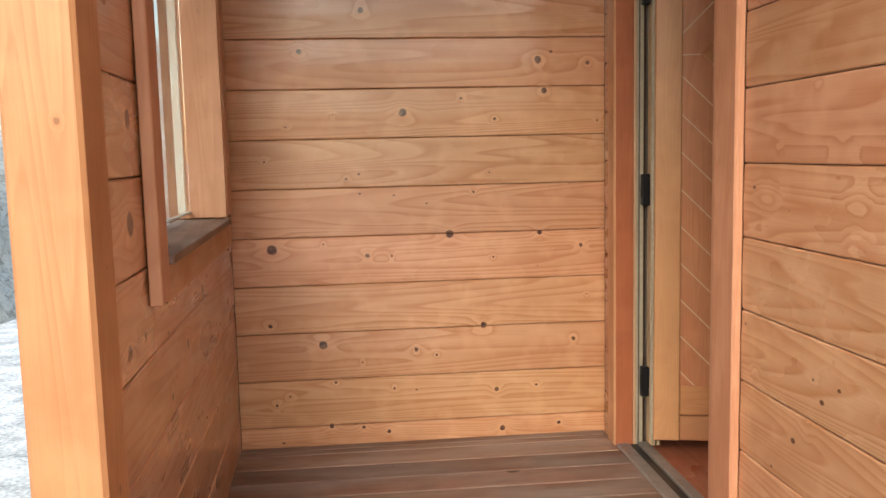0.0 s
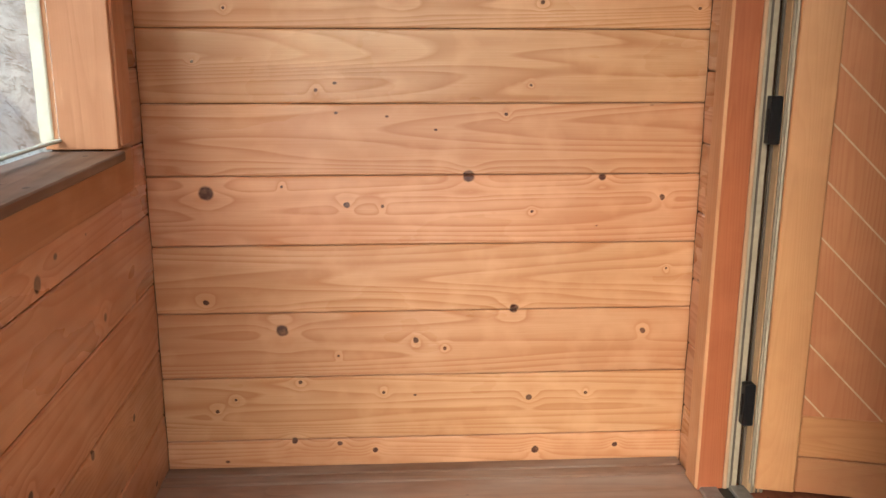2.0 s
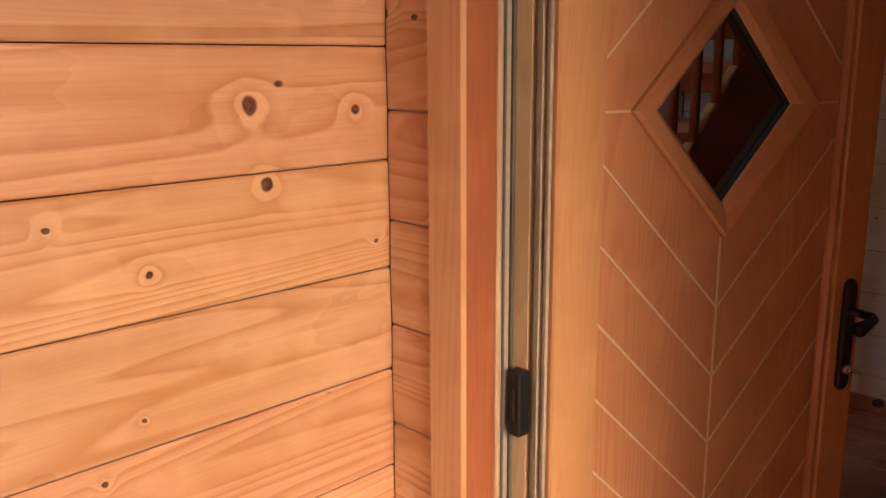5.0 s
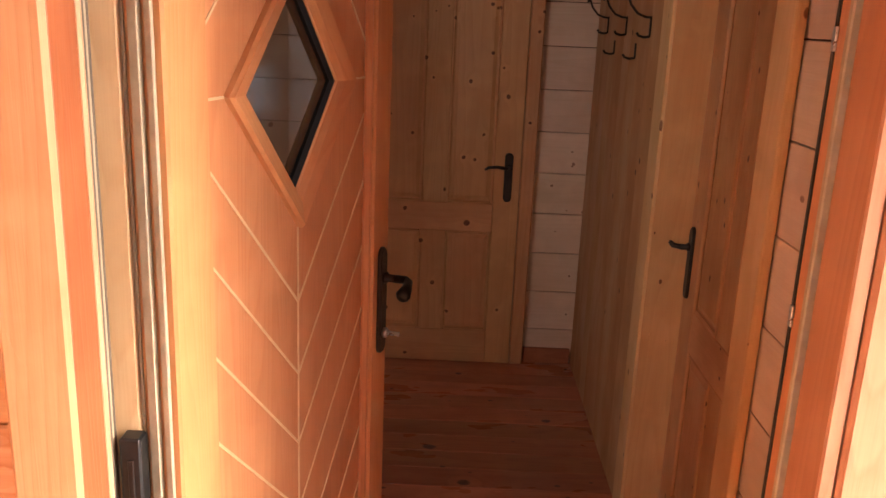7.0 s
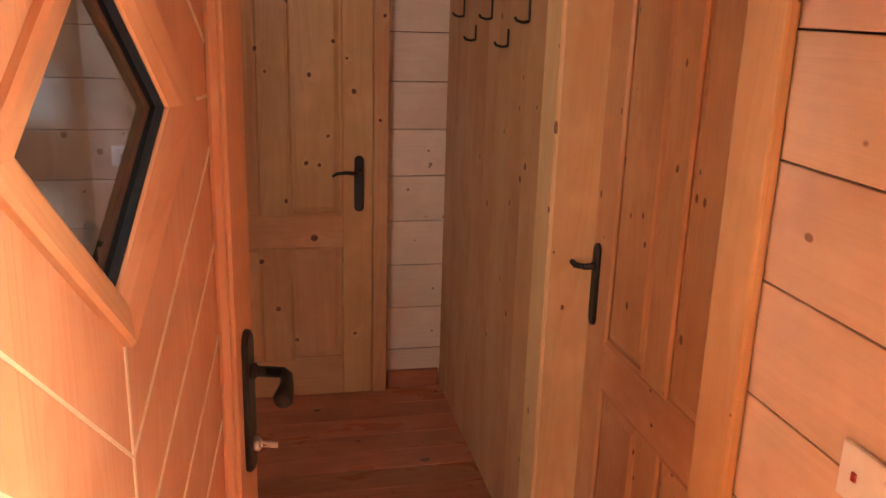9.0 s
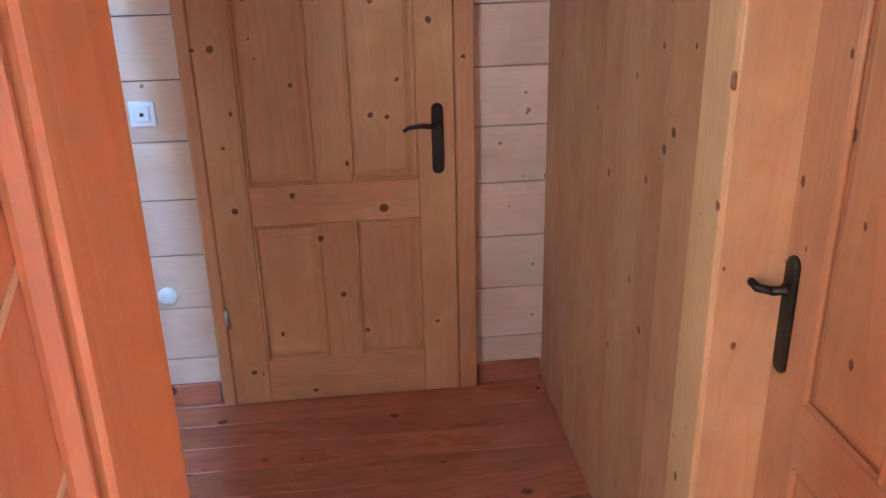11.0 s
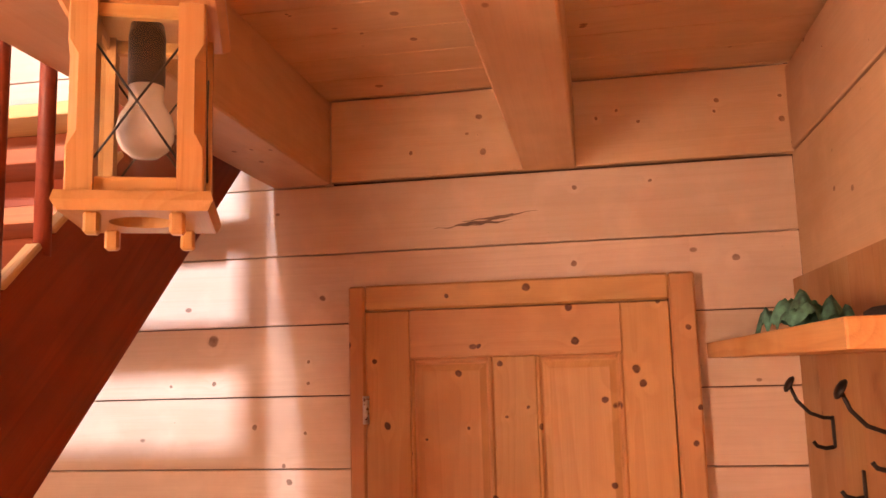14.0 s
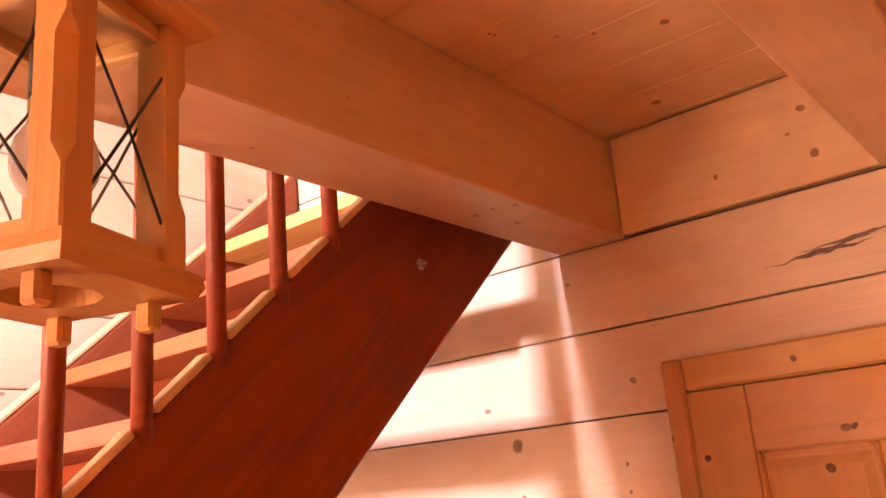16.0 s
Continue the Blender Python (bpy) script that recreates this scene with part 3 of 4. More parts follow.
# far casing and jamb, near casing and jamb, head
for y0, y1 in ((-0.212, -0.125), (-1.29, -1.152)):
    bar("casing", (1.550, y0, -0.0), UP, (0, 1, 0), 2.18, y1 - y0, 0.028, PORCH_TRIM, frame_1, "", 0.006)
bar("casing", (1.550, -0.213, 2.10), (0, -1, 0), (0, 0, 1), 0.938, 0.08, 0.026, PORCH_TRIM, frame_1)
for y, s in ((-0.192, 1), (-1.150, -1)):
    if s > 0:
        bar("jamb", (1.602, y - 0.021, 0.0), UP, (0, 1, 0), 2.10, 0.06, 0.075, FRAME_RED, frame_1, "dark red larch jamb")
        bar("stop_bead", (1.613, y - 0.024, 0.0), UP, (0, 1, 0), 2.09, 0.06, 0.0105, CREAM, frame_1, "pale rounded stop bead", 0.003)
        bar("rebate", (1.6435, y - 0.015, 0.0), UP, (0, 1, 0), 2.09, 0.05, 0.030, SEAL, frame_1, "sage painted rebate", 0.001)
        bar("weather_strip", (1.628, y - 0.019, 0.0), UP, (0, 1, 0), 2.09, 0.0035, 0.006, SEALD, frame_1, "", 0.001)
    else:
        bar("jamb", (1.62, y, 0.0), UP, (0, 1, 0), 2.10, 0.021, 0.093, PORCH_TRIM, frame_1)
    # profiled inner frame: gasket ribs, one behind another
    for k, (dx, w, proud, mat) in enumerate(((0.075, 0.012, 0.030, SEAL), (0.087, 0.010, 0.016, SEALD), (0.097, 0.014, 0.022, PORCH_TRIM), (0.111, 0.010, 0.010, SEALD), (0.121, 0.030, 0.014, SEAL))):
        if (s > 0 and k < 3) or (s < 0 and k > 1):
            continue
        yy = y - proud if s > 0 else y
        part("gasket" if mat in (SEAL, SEALD) else "rebate", block(2.09, proud, w, 0.002), mat, frame_1, "", axes((1.545 + dx + w, yy, 0.0), UP, (0, 1, 0)))
part("lock_jamb", block(2.09, 0.026, 0.046, 0.002), DOOR_PALE, frame_1, "pale larch lock jamb", axes((1.672, -1.150, 0.0), UP, (0, 1, 0)))
strip = part("strike_strip", block(1.72, 0.003, 0.007, 0.0008), IRON, frame_1, "dark metal lock strip", axes((1.668, -1.1245, 0.18), UP, (0, 1, 0)))
for z in (0.35, 0.72, 0.98, 1.30, 1.66):
    part("keeper", block(0.03, 0.004, 0.010, 0.001), STEEL, strip, "steel keeper", axes((1.667, -1.1235, z), UP, (0, 1, 0)))
part("hinge_jamb", block(2.09, 0.06, 0.048, 0.002), CREAM, frame_1, "pale larch hinge rebate", axes((1.71, -0.236, 0.0), UP, (0, 1, 0)))
for x, w, mat in ((1.672, 0.006, SEAL), (1.686, 0.005, SEALD), (1.699, 0.007, SEAL)):
    part("gasket", block(2.08, 0.005, w, 0.001), mat, frame_1, "", axes((x + w, -0.2405, 0.002), UP, (0, 1, 0)))
part("head_jamb", block(0.915, 0.02, 0.15, 0.002), DOOR_RED, frame_1, "", axes((1.545, -1.13, 2.08), (0, 1, 0), (0, 0, 1)))

# ---- front door leaf, standing open ----
LEAF = axes((1.665, -0.283, 0.0), (math.cos(radians(-15.4)), math.sin(radians(-15.4)), 0), UP)   # z of this frame points at the porch side
front_door = thing("door_1", LEAF, "open reddish larch front door with diamond window and pale chevron grooves", "door", kind="structure")


def leafbar(name, u0, u1, z0, z1, h0, h1, mat, upright=True, label="", bev=0.004, par=None):
    o = LEAF @ Vector((u1 if upright else u0, z0, h0))
    ud = LEAF.to_3x3() @ Vector((1, 0, 0))
    if upright:
        return part(name, block(z1 - z0, u1 - u0, h1 - h0, bev), mat, par or front_door, label, axes(o, UP, -ud))
    return part(name, block(u1 - u0, z1 - z0, h1 - h0, bev), mat, par or front_door, label, axes(o, ud, UP))


LB, LT = 0.045, 2.07
UC, ZC = 0.408, 1.556          # middle of the diamond
leafbar("stile", -0.004, 0.097, LB, LT, -0.045, 0.014, DOOR_PALE)
leafbar("stile", 0.742, 0.838, LB, LT, -0.045, 0.014, DOOR_RED)
leafbar("bead", 0.722, 0.741, 0.267, 1.959, -0.012, 0.009, DOOR_RED, True, "", 0.008)
leafbar("top_rail", 0.098, 0.741, 1.96, LT, -0.045, 0.012, DOOR_RED, False)
leafbar("bottom_rail", 0.098, 0.741, 0.148, 0.266, -0.045, 0.0, DOOR_RED, False)
leafbar("kick_rail", 0.098, 0.741, LB, 0.146, -0.045, 0.006, DOOR_PALE, False)


def diamond_panel():
    """The leaf's panel with a diamond hole: four corner pieces in one plate."""
    bm = bmesh.new()
    u0, u1, z0, z1, g0, g1 = 0.0, 0.643, 0.0, 1.694, 0.0, 0.03
    cu, cz, ru, rz = UC - 0.098, ZC - 0.266, 0.19, 0.20
    outer = [(u0, z0), (cu, z0), (u1, z0), (u1, cz), (u1, z1), (cu, z1), (u0, z1), (u0, cz)]
    inner = [(cu, cz - rz), (cu + ru, cz), (cu, cz + rz), (cu - ru, cz)]
    def ring(h):
        return [bm.verts.new((z, -u, h)) for u, z in outer], [bm.verts.new((z, -u, h)) for u, z in inner]
    for h in (g0, g1):
        o, i = ring(h)
        for q in ((o[0], o[1], i[0], i[3], o[7]), (o[1], o[2], o[3], i[1], i[0]), (o[3], o[4], o[5], i[2], i[1]), (o[5], o[6], o[7], i[3], i[2])):
            bm.faces.new(q)
    vs = list(bm.verts)
    lo, hi = vs[:12], vs[12:]
    for k in range(8):
        bm.faces.new((lo[k], lo[(k + 1) % 8], hi[(k + 1) % 8], hi[k]))
    for k in range(4):
        a, b = 8 + k, 8 + (k + 1) % 4
        bm.faces.new((lo[a], lo[b], hi[b], hi[a]))
    bmesh.ops.recalc_face_normals(bm, faces=bm.faces[:])
    return bm


ud = LEAF.to_3x3() @ Vector((1, 0, 0))
panel = part("panel", diamond_panel(), DOOR_RED, front_door, "", axes(LEAF @ Vector((0.098, 0.266, -0.036)), UP, -ud))
# mitred diamond frame
pu, pz = 0.242, 0.249          # half sizes outside
iu, iz = 0.177, 0.184
corners = [(0, -1), (1, 0), (0, 1), (-1, 0)]
for k in range(4):
    (au, az), (bu, bz) = corners[k], corners[(k + 1) % 4]
    bm = bmesh.new()
    sec = [(pu, pz, -0.006), (pu, pz, 0.004), (0.90 * pu + 0.10 * iu, 0.90 * pz + 0.10 * iz, 0.010), (0.25 * pu + 0.75 * iu, 0.25 * pz + 0.75 * iz, 0.004), (iu, iz, -0.006), (iu, iz, -0.012), (pu, pz, -0.012)]
    ea = [bm.verts.new((UC + au * su, ZC + az * sz, h)) for su, sz, h in sec]
    eb = [bm.verts.new((UC + bu * su, ZC + bz * sz, h)) for su, sz, h in sec]
    n = len(sec)
    for i in range(n):
        bm.faces.new((ea[i], ea[(i + 1) % n], eb[(i + 1) % n], eb[i]))
    bm.faces.new(ea)
    bm.faces.new(list(reversed(eb)))
    bmesh.ops.recalc_face_normals(bm, faces=bm.faces[:])
    # grain along the moulding
    d = Vector((bu * pu - au * pu, bz * pz - az * pz, 0)).normalized()
    local = Matrix((d, Vector((-d.y, d.x, 0)), Vector((0, 0, 1)))).transposed().to_4x4()
    bm.transform(local.inverted())
    part("diamond_frame", bm, DOOR_RED, front_door, "", LEAF @ local)
bm = bmesh.new()
lo = [bm.verts.new((UC + cu * (iu + 0.004), ZC + cz * (iz + 0.004), -0.026)) for cu, cz in corners]
hi = [bm.verts.new((UC + cu * (iu + 0.004), ZC + cz * (iz + 0.004), -0.021)) for cu, cz in corners]
bm.faces.new(lo), bm.faces.new(hi)
for k in range(4):
    bm.faces.new((lo[k], lo[(k + 1) % 4], hi[(k + 1) % 4], hi[k]))
bmesh.ops.recalc_face_normals(bm, faces=bm.faces[:])
pane = part("pane", bm, GLASSD, front_door, "dark clear glass", LEAF)
pane.visible_shadow = False


# dark glazing spacer lining the diamond opening
bm = bmesh.new()
rows = [[bm.verts.new((UC + cu * (iu - q), ZC + cz * (iz - q), h)) for cu, cz in corners] for q, h in ((0.002, -0.012), (0.002, -0.050), (-0.012, -0.050), (-0.012, -0.012))]
for a, b in zip(rows, rows[1:] + rows[:1]):
    for k in range(4):
        bm.faces.new((a[k], a[(k + 1) % 4], b[(k + 1) % 4], b[k]))
bmesh.ops.recalc_face_normals(bm, faces=bm.faces[:])
part("glazing_spacer", bm, BLACK, front_door, "black glazing spacer", LEAF)


def groove(u0, z0, u1, z1):
    o = LEAF @ Vector((u0, z0, -0.0065))
    d = LEAF.to_3x3() @ Vector((u1 - u0, z1 - z0, 0))
    n = LEAF.to_3x3() @ Vector((0, 0, 1))
    side = n.cross(d.normalized())
    part("groove", block(d.length, 0.0042, 0.0025, 0.0), GROOVE, front_door, "", axes(o - side * 0.0021, d, side))


P0, P1, PB, PT = 0.098, 0.741, 0.268, 1.958
for sgn, edge in ((-1, P0), (1, P1)):
    reach = abs(UC - edge)
    for k in range(-1, 9):
        foot = 1.166 - 0.144 * k          # where the pair meets on the middle line
        run = min(reach, foot + reach - PB)
        if k >= 0 and run > 0.01:
            groove(edge, foot + reach, edge - sgn * run, foot + reach - run)
    for k in range(3):
        zl = 2 * ZC - 1.166 - reach + 0.144 * k
        run = min(reach, PT - zl)
        if run > 0.01:
            groove(edge, zl, edge - sgn * run, zl + run)
groove(UC, PB, UC, ZC - pz)
groove(UC, ZC + pz, UC, PT)
groove(P0, ZC, UC - pu, ZC)
groove(P1, ZC, UC + pu, ZC)


def lever_plate(parent, m, h=0.245, w=0.042, lever=0.10, key=False, paddle=False):
    """Iron backplate with rounded ends (local x right, y up, z out), a lever that points to -x."""
    bm = bmesh.new()
    n = 10
    ring = [(math.cos(a) * w / 2, math.sin(a) * w / 2 + (h - w) / 2) for a in [math.pi * i / n for i in range(n + 1)]]
    ring += [(-x, -y) for x, y in ring]
    lo = [bm.verts.new((x, y, 0)) for x, y in ring]
    mid = [bm.verts.new((x, y, 0.006)) for x, y in ring]
    top = [bm.verts.new((x * 0.82, y * 0.96, 0.010)) for x, y in ring]
    for a, b in ((lo, mid), (mid, top)):
        for i in range(len(ring)):
            bm.faces.new((a[i], a[(i + 1) % len(ring)], b[(i + 1) % len(ring)], b[i]))
    bm.faces.new(top), bm.faces.new(list(reversed(lo)))
    bmesh.ops.recalc_face_normals(bm, faces=bm.faces[:])
    plate = part("handle_plate", bm, IRON, parent, "dark iron backplate", m)
    zl = h * 0.22
    part("collar", turned([(0.013, 0.008), (0.014, 0.016), (0.009, 0.02), (0.009, 0.04)], 14), IRON, plate, "", m @ Matrix.Translation((0, zl, 0)), True)
    if paddle:
        part("lever", tube([(0, zl, 0.036), (0, zl, 0.062), (-0.008, zl - 0.002, 0.070), (-0.035, zl - 0.007, 0.076), (-0.070, zl - 0.013, 0.079), (-0.078, zl - 0.015, 0.079)], 0.0095, 10, [1, 1, 1.05, 1.25, 1.75, 1.2]), IRON, plate, "blunt iron lever", m, True)
    else:
        part("lever", tube([(0, zl, 0.036), (-lever * 0.15, zl, 0.058), (-lever * 0.5, zl + 0.006, 0.062), (-lever * 0.85, zl + 0.002, 0.060), (-lever, zl - 0.010, 0.054)], 0.0085, 8, [1, 1, 0.9, 0.8, 0.7]), IRON, plate, "curved iron lever", m, True)
    if key:
        part("key", block(0.0035, 0.011, 0.036, 0.001), STEEL, plate, "steel key in the lock", m @ Matrix.Translation((-0.002, -h * 0.30 - 0.005, 0.014)))
        part("lock_rose", turned([(0.012, 0.008), (0.012, 0.018), (0.008, 0.022)], 14), STEEL, plate, "", m @ Matrix.Translation((0, -h * 0.30, 0)), True)
    return plate


lever_plate(front_door, LEAF @ Matrix.Translation((0.792, 1.05, 0.014)), 0.255, 0.040, 0.105, True, True)
for z in (0.205, 0.979, 1.75):
    h = part("hinge", block(0.122, 0.030, 0.030, 0.003), BLACK, front_door, "black metal hinge", axes((1.657, -0.248, z + 0.005), UP, (0, 1, 0)))
    part("hinge_slot", block(0.06, 0.008, 0.004, 0.001), IRON, h, "", axes((1.6275, -0.238, z + 0.036), UP, (0, 1, 0)))
    for dz in (0.006, 0.118):
        part("hinge_pin", turned([(0.004, 0), (0.0065, 0.002), (0.0065, 0.007), (0.003, 0.009)], 12), IRON, h, "", Matrix.Translation((1.634, -0.236, z + dz)), True)
leafbar("edge_seal", -0.015, -0.005, LB, LT, -0.030, -0.016, SEAL, True, "sage rubber seal", 0.001)
leafbar("edge_seal", -0.012, -0.005, LB, LT, -0.008, 0.002, SEAL, True, "", 0.001)

# ---- hall shell ----
floor_in = boxes("floor_hall", [(FX0 + 0.09, PX + 0.2, SY - 0.3, 1.35, -0.12, -0.022)], DARKGAP, "reddish stained knotty pine plank hall floor", category="floor")
far = boxes("wall_far", [(PX + 0.031, PX + 0.15, SY - 0.3, 1.35, -0.12, 5.0)], DARKGAP, "limed pale pine plank wall with a panelled door")
side = boxes("wall_south", [(FX1, 2.40, SY - 0.16, SY - 0.03, -0.12, 2.7), (2.40, 3.27, SY - 0.16, SY - 0.03, 2.08, 2.7), (3.27, PX, SY - 0.16, SY - 0.03, -0.12, 2.7)],
             DARKGAP, "limed pine plank side wall with a doorway")
stairwall = boxes("wall_stair", [(FX1, PX, 1.231, 1.35, -0.12, 5.0)], DARKGAP, "limed pine plank wall behind the stairs")
boxes("wall_upper", [(FX1 - 0.13, FX1, -1.6, 0.0, 2.662, 5.0), (FX1 - 0.13, FX1, 0.42, 1.35, 2.662, 5.0), (FX1 - 0.13, FX1, 0.0, 0.42, 2.662, 2.85), (FX1 - 0.13, FX1, 0.0, 0.42, 3.35, 5.0), (FX1, PX, -1.6, -1.5, 2.75, 5.0)], LIMED, "plain upper wall over the hall")
boxes("roof_upper", [(FX1 - 0.13, PX + 0.15, -1.6, 1.35, 5.0, 5.06)], LIMED, "plain upper ceiling over the stairwell", category="ceiling")

# pine door in the far wall
PY0, PY1, PT2 = -1.058, -0.122, 2.078


def panelled_door(name, m, w, h, label, handle_x, pine):
    """Frame-and-panel pine leaf: local x right along the leaf, y up, z towards the viewer; origin at its lower corner."""
    d = thing(name, m, label, "door", kind="structure")
    r = m.to_3x3()
    X, Y = r @ Vector((1, 0, 0)), r @ Vector((0, 1, 0))
    s = 0.125
    def up(n, x0, x1, y0, y1, z0, z1, bev=0.003, par=d):
        return part(n, block(y1 - y0, x1 - x0, z1 - z0, bev), pine, par, "", axes(m @ Vector((x1, y0, z0)), Y, -X))
    def across(n, x0, x1, y0, y1, z0, z1, bev=0.003):
        return part(n, block(x1 - x0, y1 - y0, z1 - z0, bev), pine, d, "", axes(m @ Vector((x0, y0, z0)), X, Y))
    up("stile", 0, s, 0, h, -0.02, 0.018)
    up("stile", w - s, w, 0, h, -0.02, 0.018)
    across("rail", s, w - s, h - 0.132, h, -0.02, 0.017)
    across("rail", s, w - s, 0.69, 0.83, -0.02, 0.017)
    across("rail", s, w - s, 0, 0.172, -0.02, 0.017)
    mid = w / 2
    for y0, y1 in ((0.172, 0.69), (0.83, h - 0.132)):
        up("mullion", mid - 0.058, mid + 0.058, y0, y1, -0.02, 0.017)
        for x0, x1 in ((s, mid - 0.058), (mid + 0.058, w - s)):
            p = up("panel", x0, x1, y0, y1, -0.018, 0.008, 0)
            # raised field with sloped margins
            bm = bmesh.new()
            a, b, t0, t1 = 0.018, 0.036, 0.0, 0.007
            L, W = y1 - y0, x1 - x0
            lo = [bm.verts.new(c) for c in ((a, a, t0), (L - a, a, t0), (L - a, W - a, t0), (a, W - a, t0))]
            hi = [bm.verts.new(c) for c in ((b, b, t1), (L - b, b, t1), (L - b, W - b, t1), (b, W - b, t1))]
            bm.faces.new(hi)
            bm.faces.new(list(reversed(lo)))
            for i in range(4):
                bm.faces.new((lo[i], lo[(i + 1) % 4], hi[(i + 1) % 4], hi[i]))
            bmesh.ops.recalc_face_normals(bm, faces=bm.faces[:])
            part("raised_field", bm, pine, p, "", axes(m @ Vector((x1, y0, 0.008)), Y, -X))
            # quarter-round bead round the panel
            for q0, q1, v0, v1 in ((x0, x0 + 0.012, y0, y1), (x1 - 0.012, x1, y0, y1)):
                up("bead", q0, q1, v0, v1, 0.006, 0.0195, 0.005)
            for v0, v1 in ((y0, y0 + 0.012), (y1 - 0.012, y1)):
                across("bead", x0 + 0.012, x1 - 0.012, v0, v1, 0.006, 0.0190, 0.005)
    lever_plate(d, m @ Matrix.Translation((handle_x, 0.965, 0.018)), 0.24, 0.040, 0.115)
    return d


far_door = panelled_door("door_2", axes((4.646, -0.169, -0.015), (0, -1, 0), UP), 0.82, 2.02, "closed natural knotty pine panelled door with dark iron handle", 0.762, PINE_FAR)
for z in (0.30, 1.70):
    part("hinge", tube([(4.619, -0.171, z), (4.619, -0.171, z + 0.075)], 0.009, 10), STEEL, far_door, "brushed steel hinge pin", None, True)
cas2 = thing("door_casing", Matrix.Translation((4.64, -0.6, 0)), "natural knotty pine casing round a door", "door casing", kind="structure")
part("casing", block(PT2 + 0.018, 0.046, 0.048, 0.006), PINE_FAR, cas2, "", axes((PX - 0.001, PY1 - 0.046, -0.018), UP, (0, 1, 0)))
part("casing", block(PT2 + 0.018, 0.066, 0.048, 0.006), PINE_FAR, cas2, "", axes((PX - 0.001, PY0, -0.018), UP, (0, 1, 0)))
part("casing", block(PY1 - PY0 - 0.112, 0.070, 0.046, 0.006), PINE_FAR, cas2, "", axes((PX - 0.001, PY1 - 0.046, PT2 - 0.070), (0, -1, 0), UP))

# side door, set back in its reveal
side_door = panelled_door("door_3", axes((3.262, SY - 0.125, -0.015), (-1, 0, 0), UP), 0.855, 2.06, "closed knotty pine panelled side door in a deep reveal", 0.038, PINE)
cas3 = thing("door_casing", Matrix.Translation((2.8, SY, 0)), "natural pine lining and casing of a side door", "door casing", kind="structure")
part("lining", block(2.11, 0.17, 0.022, 0.003), LIT_PINE, cas3, "", axes((3.287, SY - 0.15, -0.018), UP, (0, 1, 0)))
part("lining", block(2.11, 0.17, 0.022, 0.003), LIT_PINE, cas3, "", axes((2.405, SY - 0.15, -0.018), UP, (0, 1, 0)))
part("lining", block(0.86, 0.17, 0.022, 0.003), LIT_PINE, cas3, "", axes((3.265, SY - 0.15, 2.08), (-1, 0, 0), (0, 1, 0)))
part("casing", block(2.17, 0.13, 0.024, 0.007, 2), LIT_PINE, cas3, "", axes((3.27, SY + 0.003, -0.018), UP, (1, 0, 0)))
part("casing", block(2.17, 0.115, 0.024, 0.007, 2), LIT_PINE, cas3, "", axes((2.285, SY + 0.003, -0.018), UP, (1, 0, 0)))
part("casing", block(0.87, 0.09, 0.024, 0.007, 2), LIT_PINE, cas3, "", axes((3.27, SY + 0.003, 2.06), (-1, 0, 0), UP))

# glued pine panelling that carries the hooks
cladding = thing("wall_panelling", Matrix.Translation((4.0, SY, 0)), "glued knotty pine panelling with a shelf and hooks on it", "panelling", kind="structure")
x = 3.402
widths = [0.16, 0.15, 0.17, 0.14, 0.16, 0.15, 0.17, 0.172]
for w in widths:
    part("panel_stave", block(2.068, w - 0.0006, 0.022, 0.0006), PANELW, cladding, "", axes((x, SY + 0.002, -0.018), UP, (1, 0, 0)))
    x += w

# beams and rim over the far wall
rim = part("rim_beam", block(1.30, CEILZ - 2.391, 0.030, 0.003), CEIL, None, "", axes((PX + 0.0295, -0.0612, 2.390), (0, -1, 0), UP))
tagged(rim, "knotty pine rim beam above the far wall", "beam", "", "structure")
for y0, y1, l in ((-0.06, 0.12, "thick pine trimmer beam beside the stairwell"), (-0.768, -0.622, "planed pine ceiling beam")):
    b = part("ceiling_beam", block(PX - FX1 - 0.002, y1 - y0, CEILZ - 2.386, 0.004), CEIL, None, "", axes((FX1 + 0.001, y0, 2.385), (1, 0, 0), (0, 1, 0)))
    tagged(b, l, "beam", "ceiling beams", "structure")

bm = bmesh.new()
x = FX1
while x < PX - 0.01:
    w = min(0.155, PX - x)
    t, c = 0.022, 0.0022
    sec = [(x + 0.0008, CEILZ + t), (x + w - 0.0008, CEILZ + t), (x + w - 0.0008, CEILZ + c), (x + w - 0.0008 - c, CEILZ), (x + 0.0008 + c, CEILZ), (x + 0.0008, CEILZ + c)]
    a = [bm.verts.new((px, SY - 0.03, pz_)) for px, pz_ in sec]
    b = [bm.verts.new((px, 0.118, pz_)) for px, pz_ in sec]
    n = len(sec)
    for i in range(n):
        bm.faces.new((a[i], a[(i + 1) % n], b[(i + 1) % n], b[i]))
    bm.faces.new(a), bm.faces.new(list(reversed(b)))
    x += w
bmesh.ops.recalc_face_normals(bm, faces=bm.faces[:])
bm.transform(axes((0, 0, 0), (0, 1, 0), (-1, 0, 0)).inverted())
ceiling = part("ceiling", bm, CEIL, None, "", axes((0, 0, 0), (0, 1, 0), (-1, 0, 0)))
tagged(ceiling, "tongued pine board ceiling of the hall", "ceiling", "", "structure")
boxes("floor_upper", [(FX1, PX, SY - 0.16, 0.118, CEILZ + 0.03, CEILZ + 0.12)], DARKGAP, "upper floor deck over the hall", category="floor")

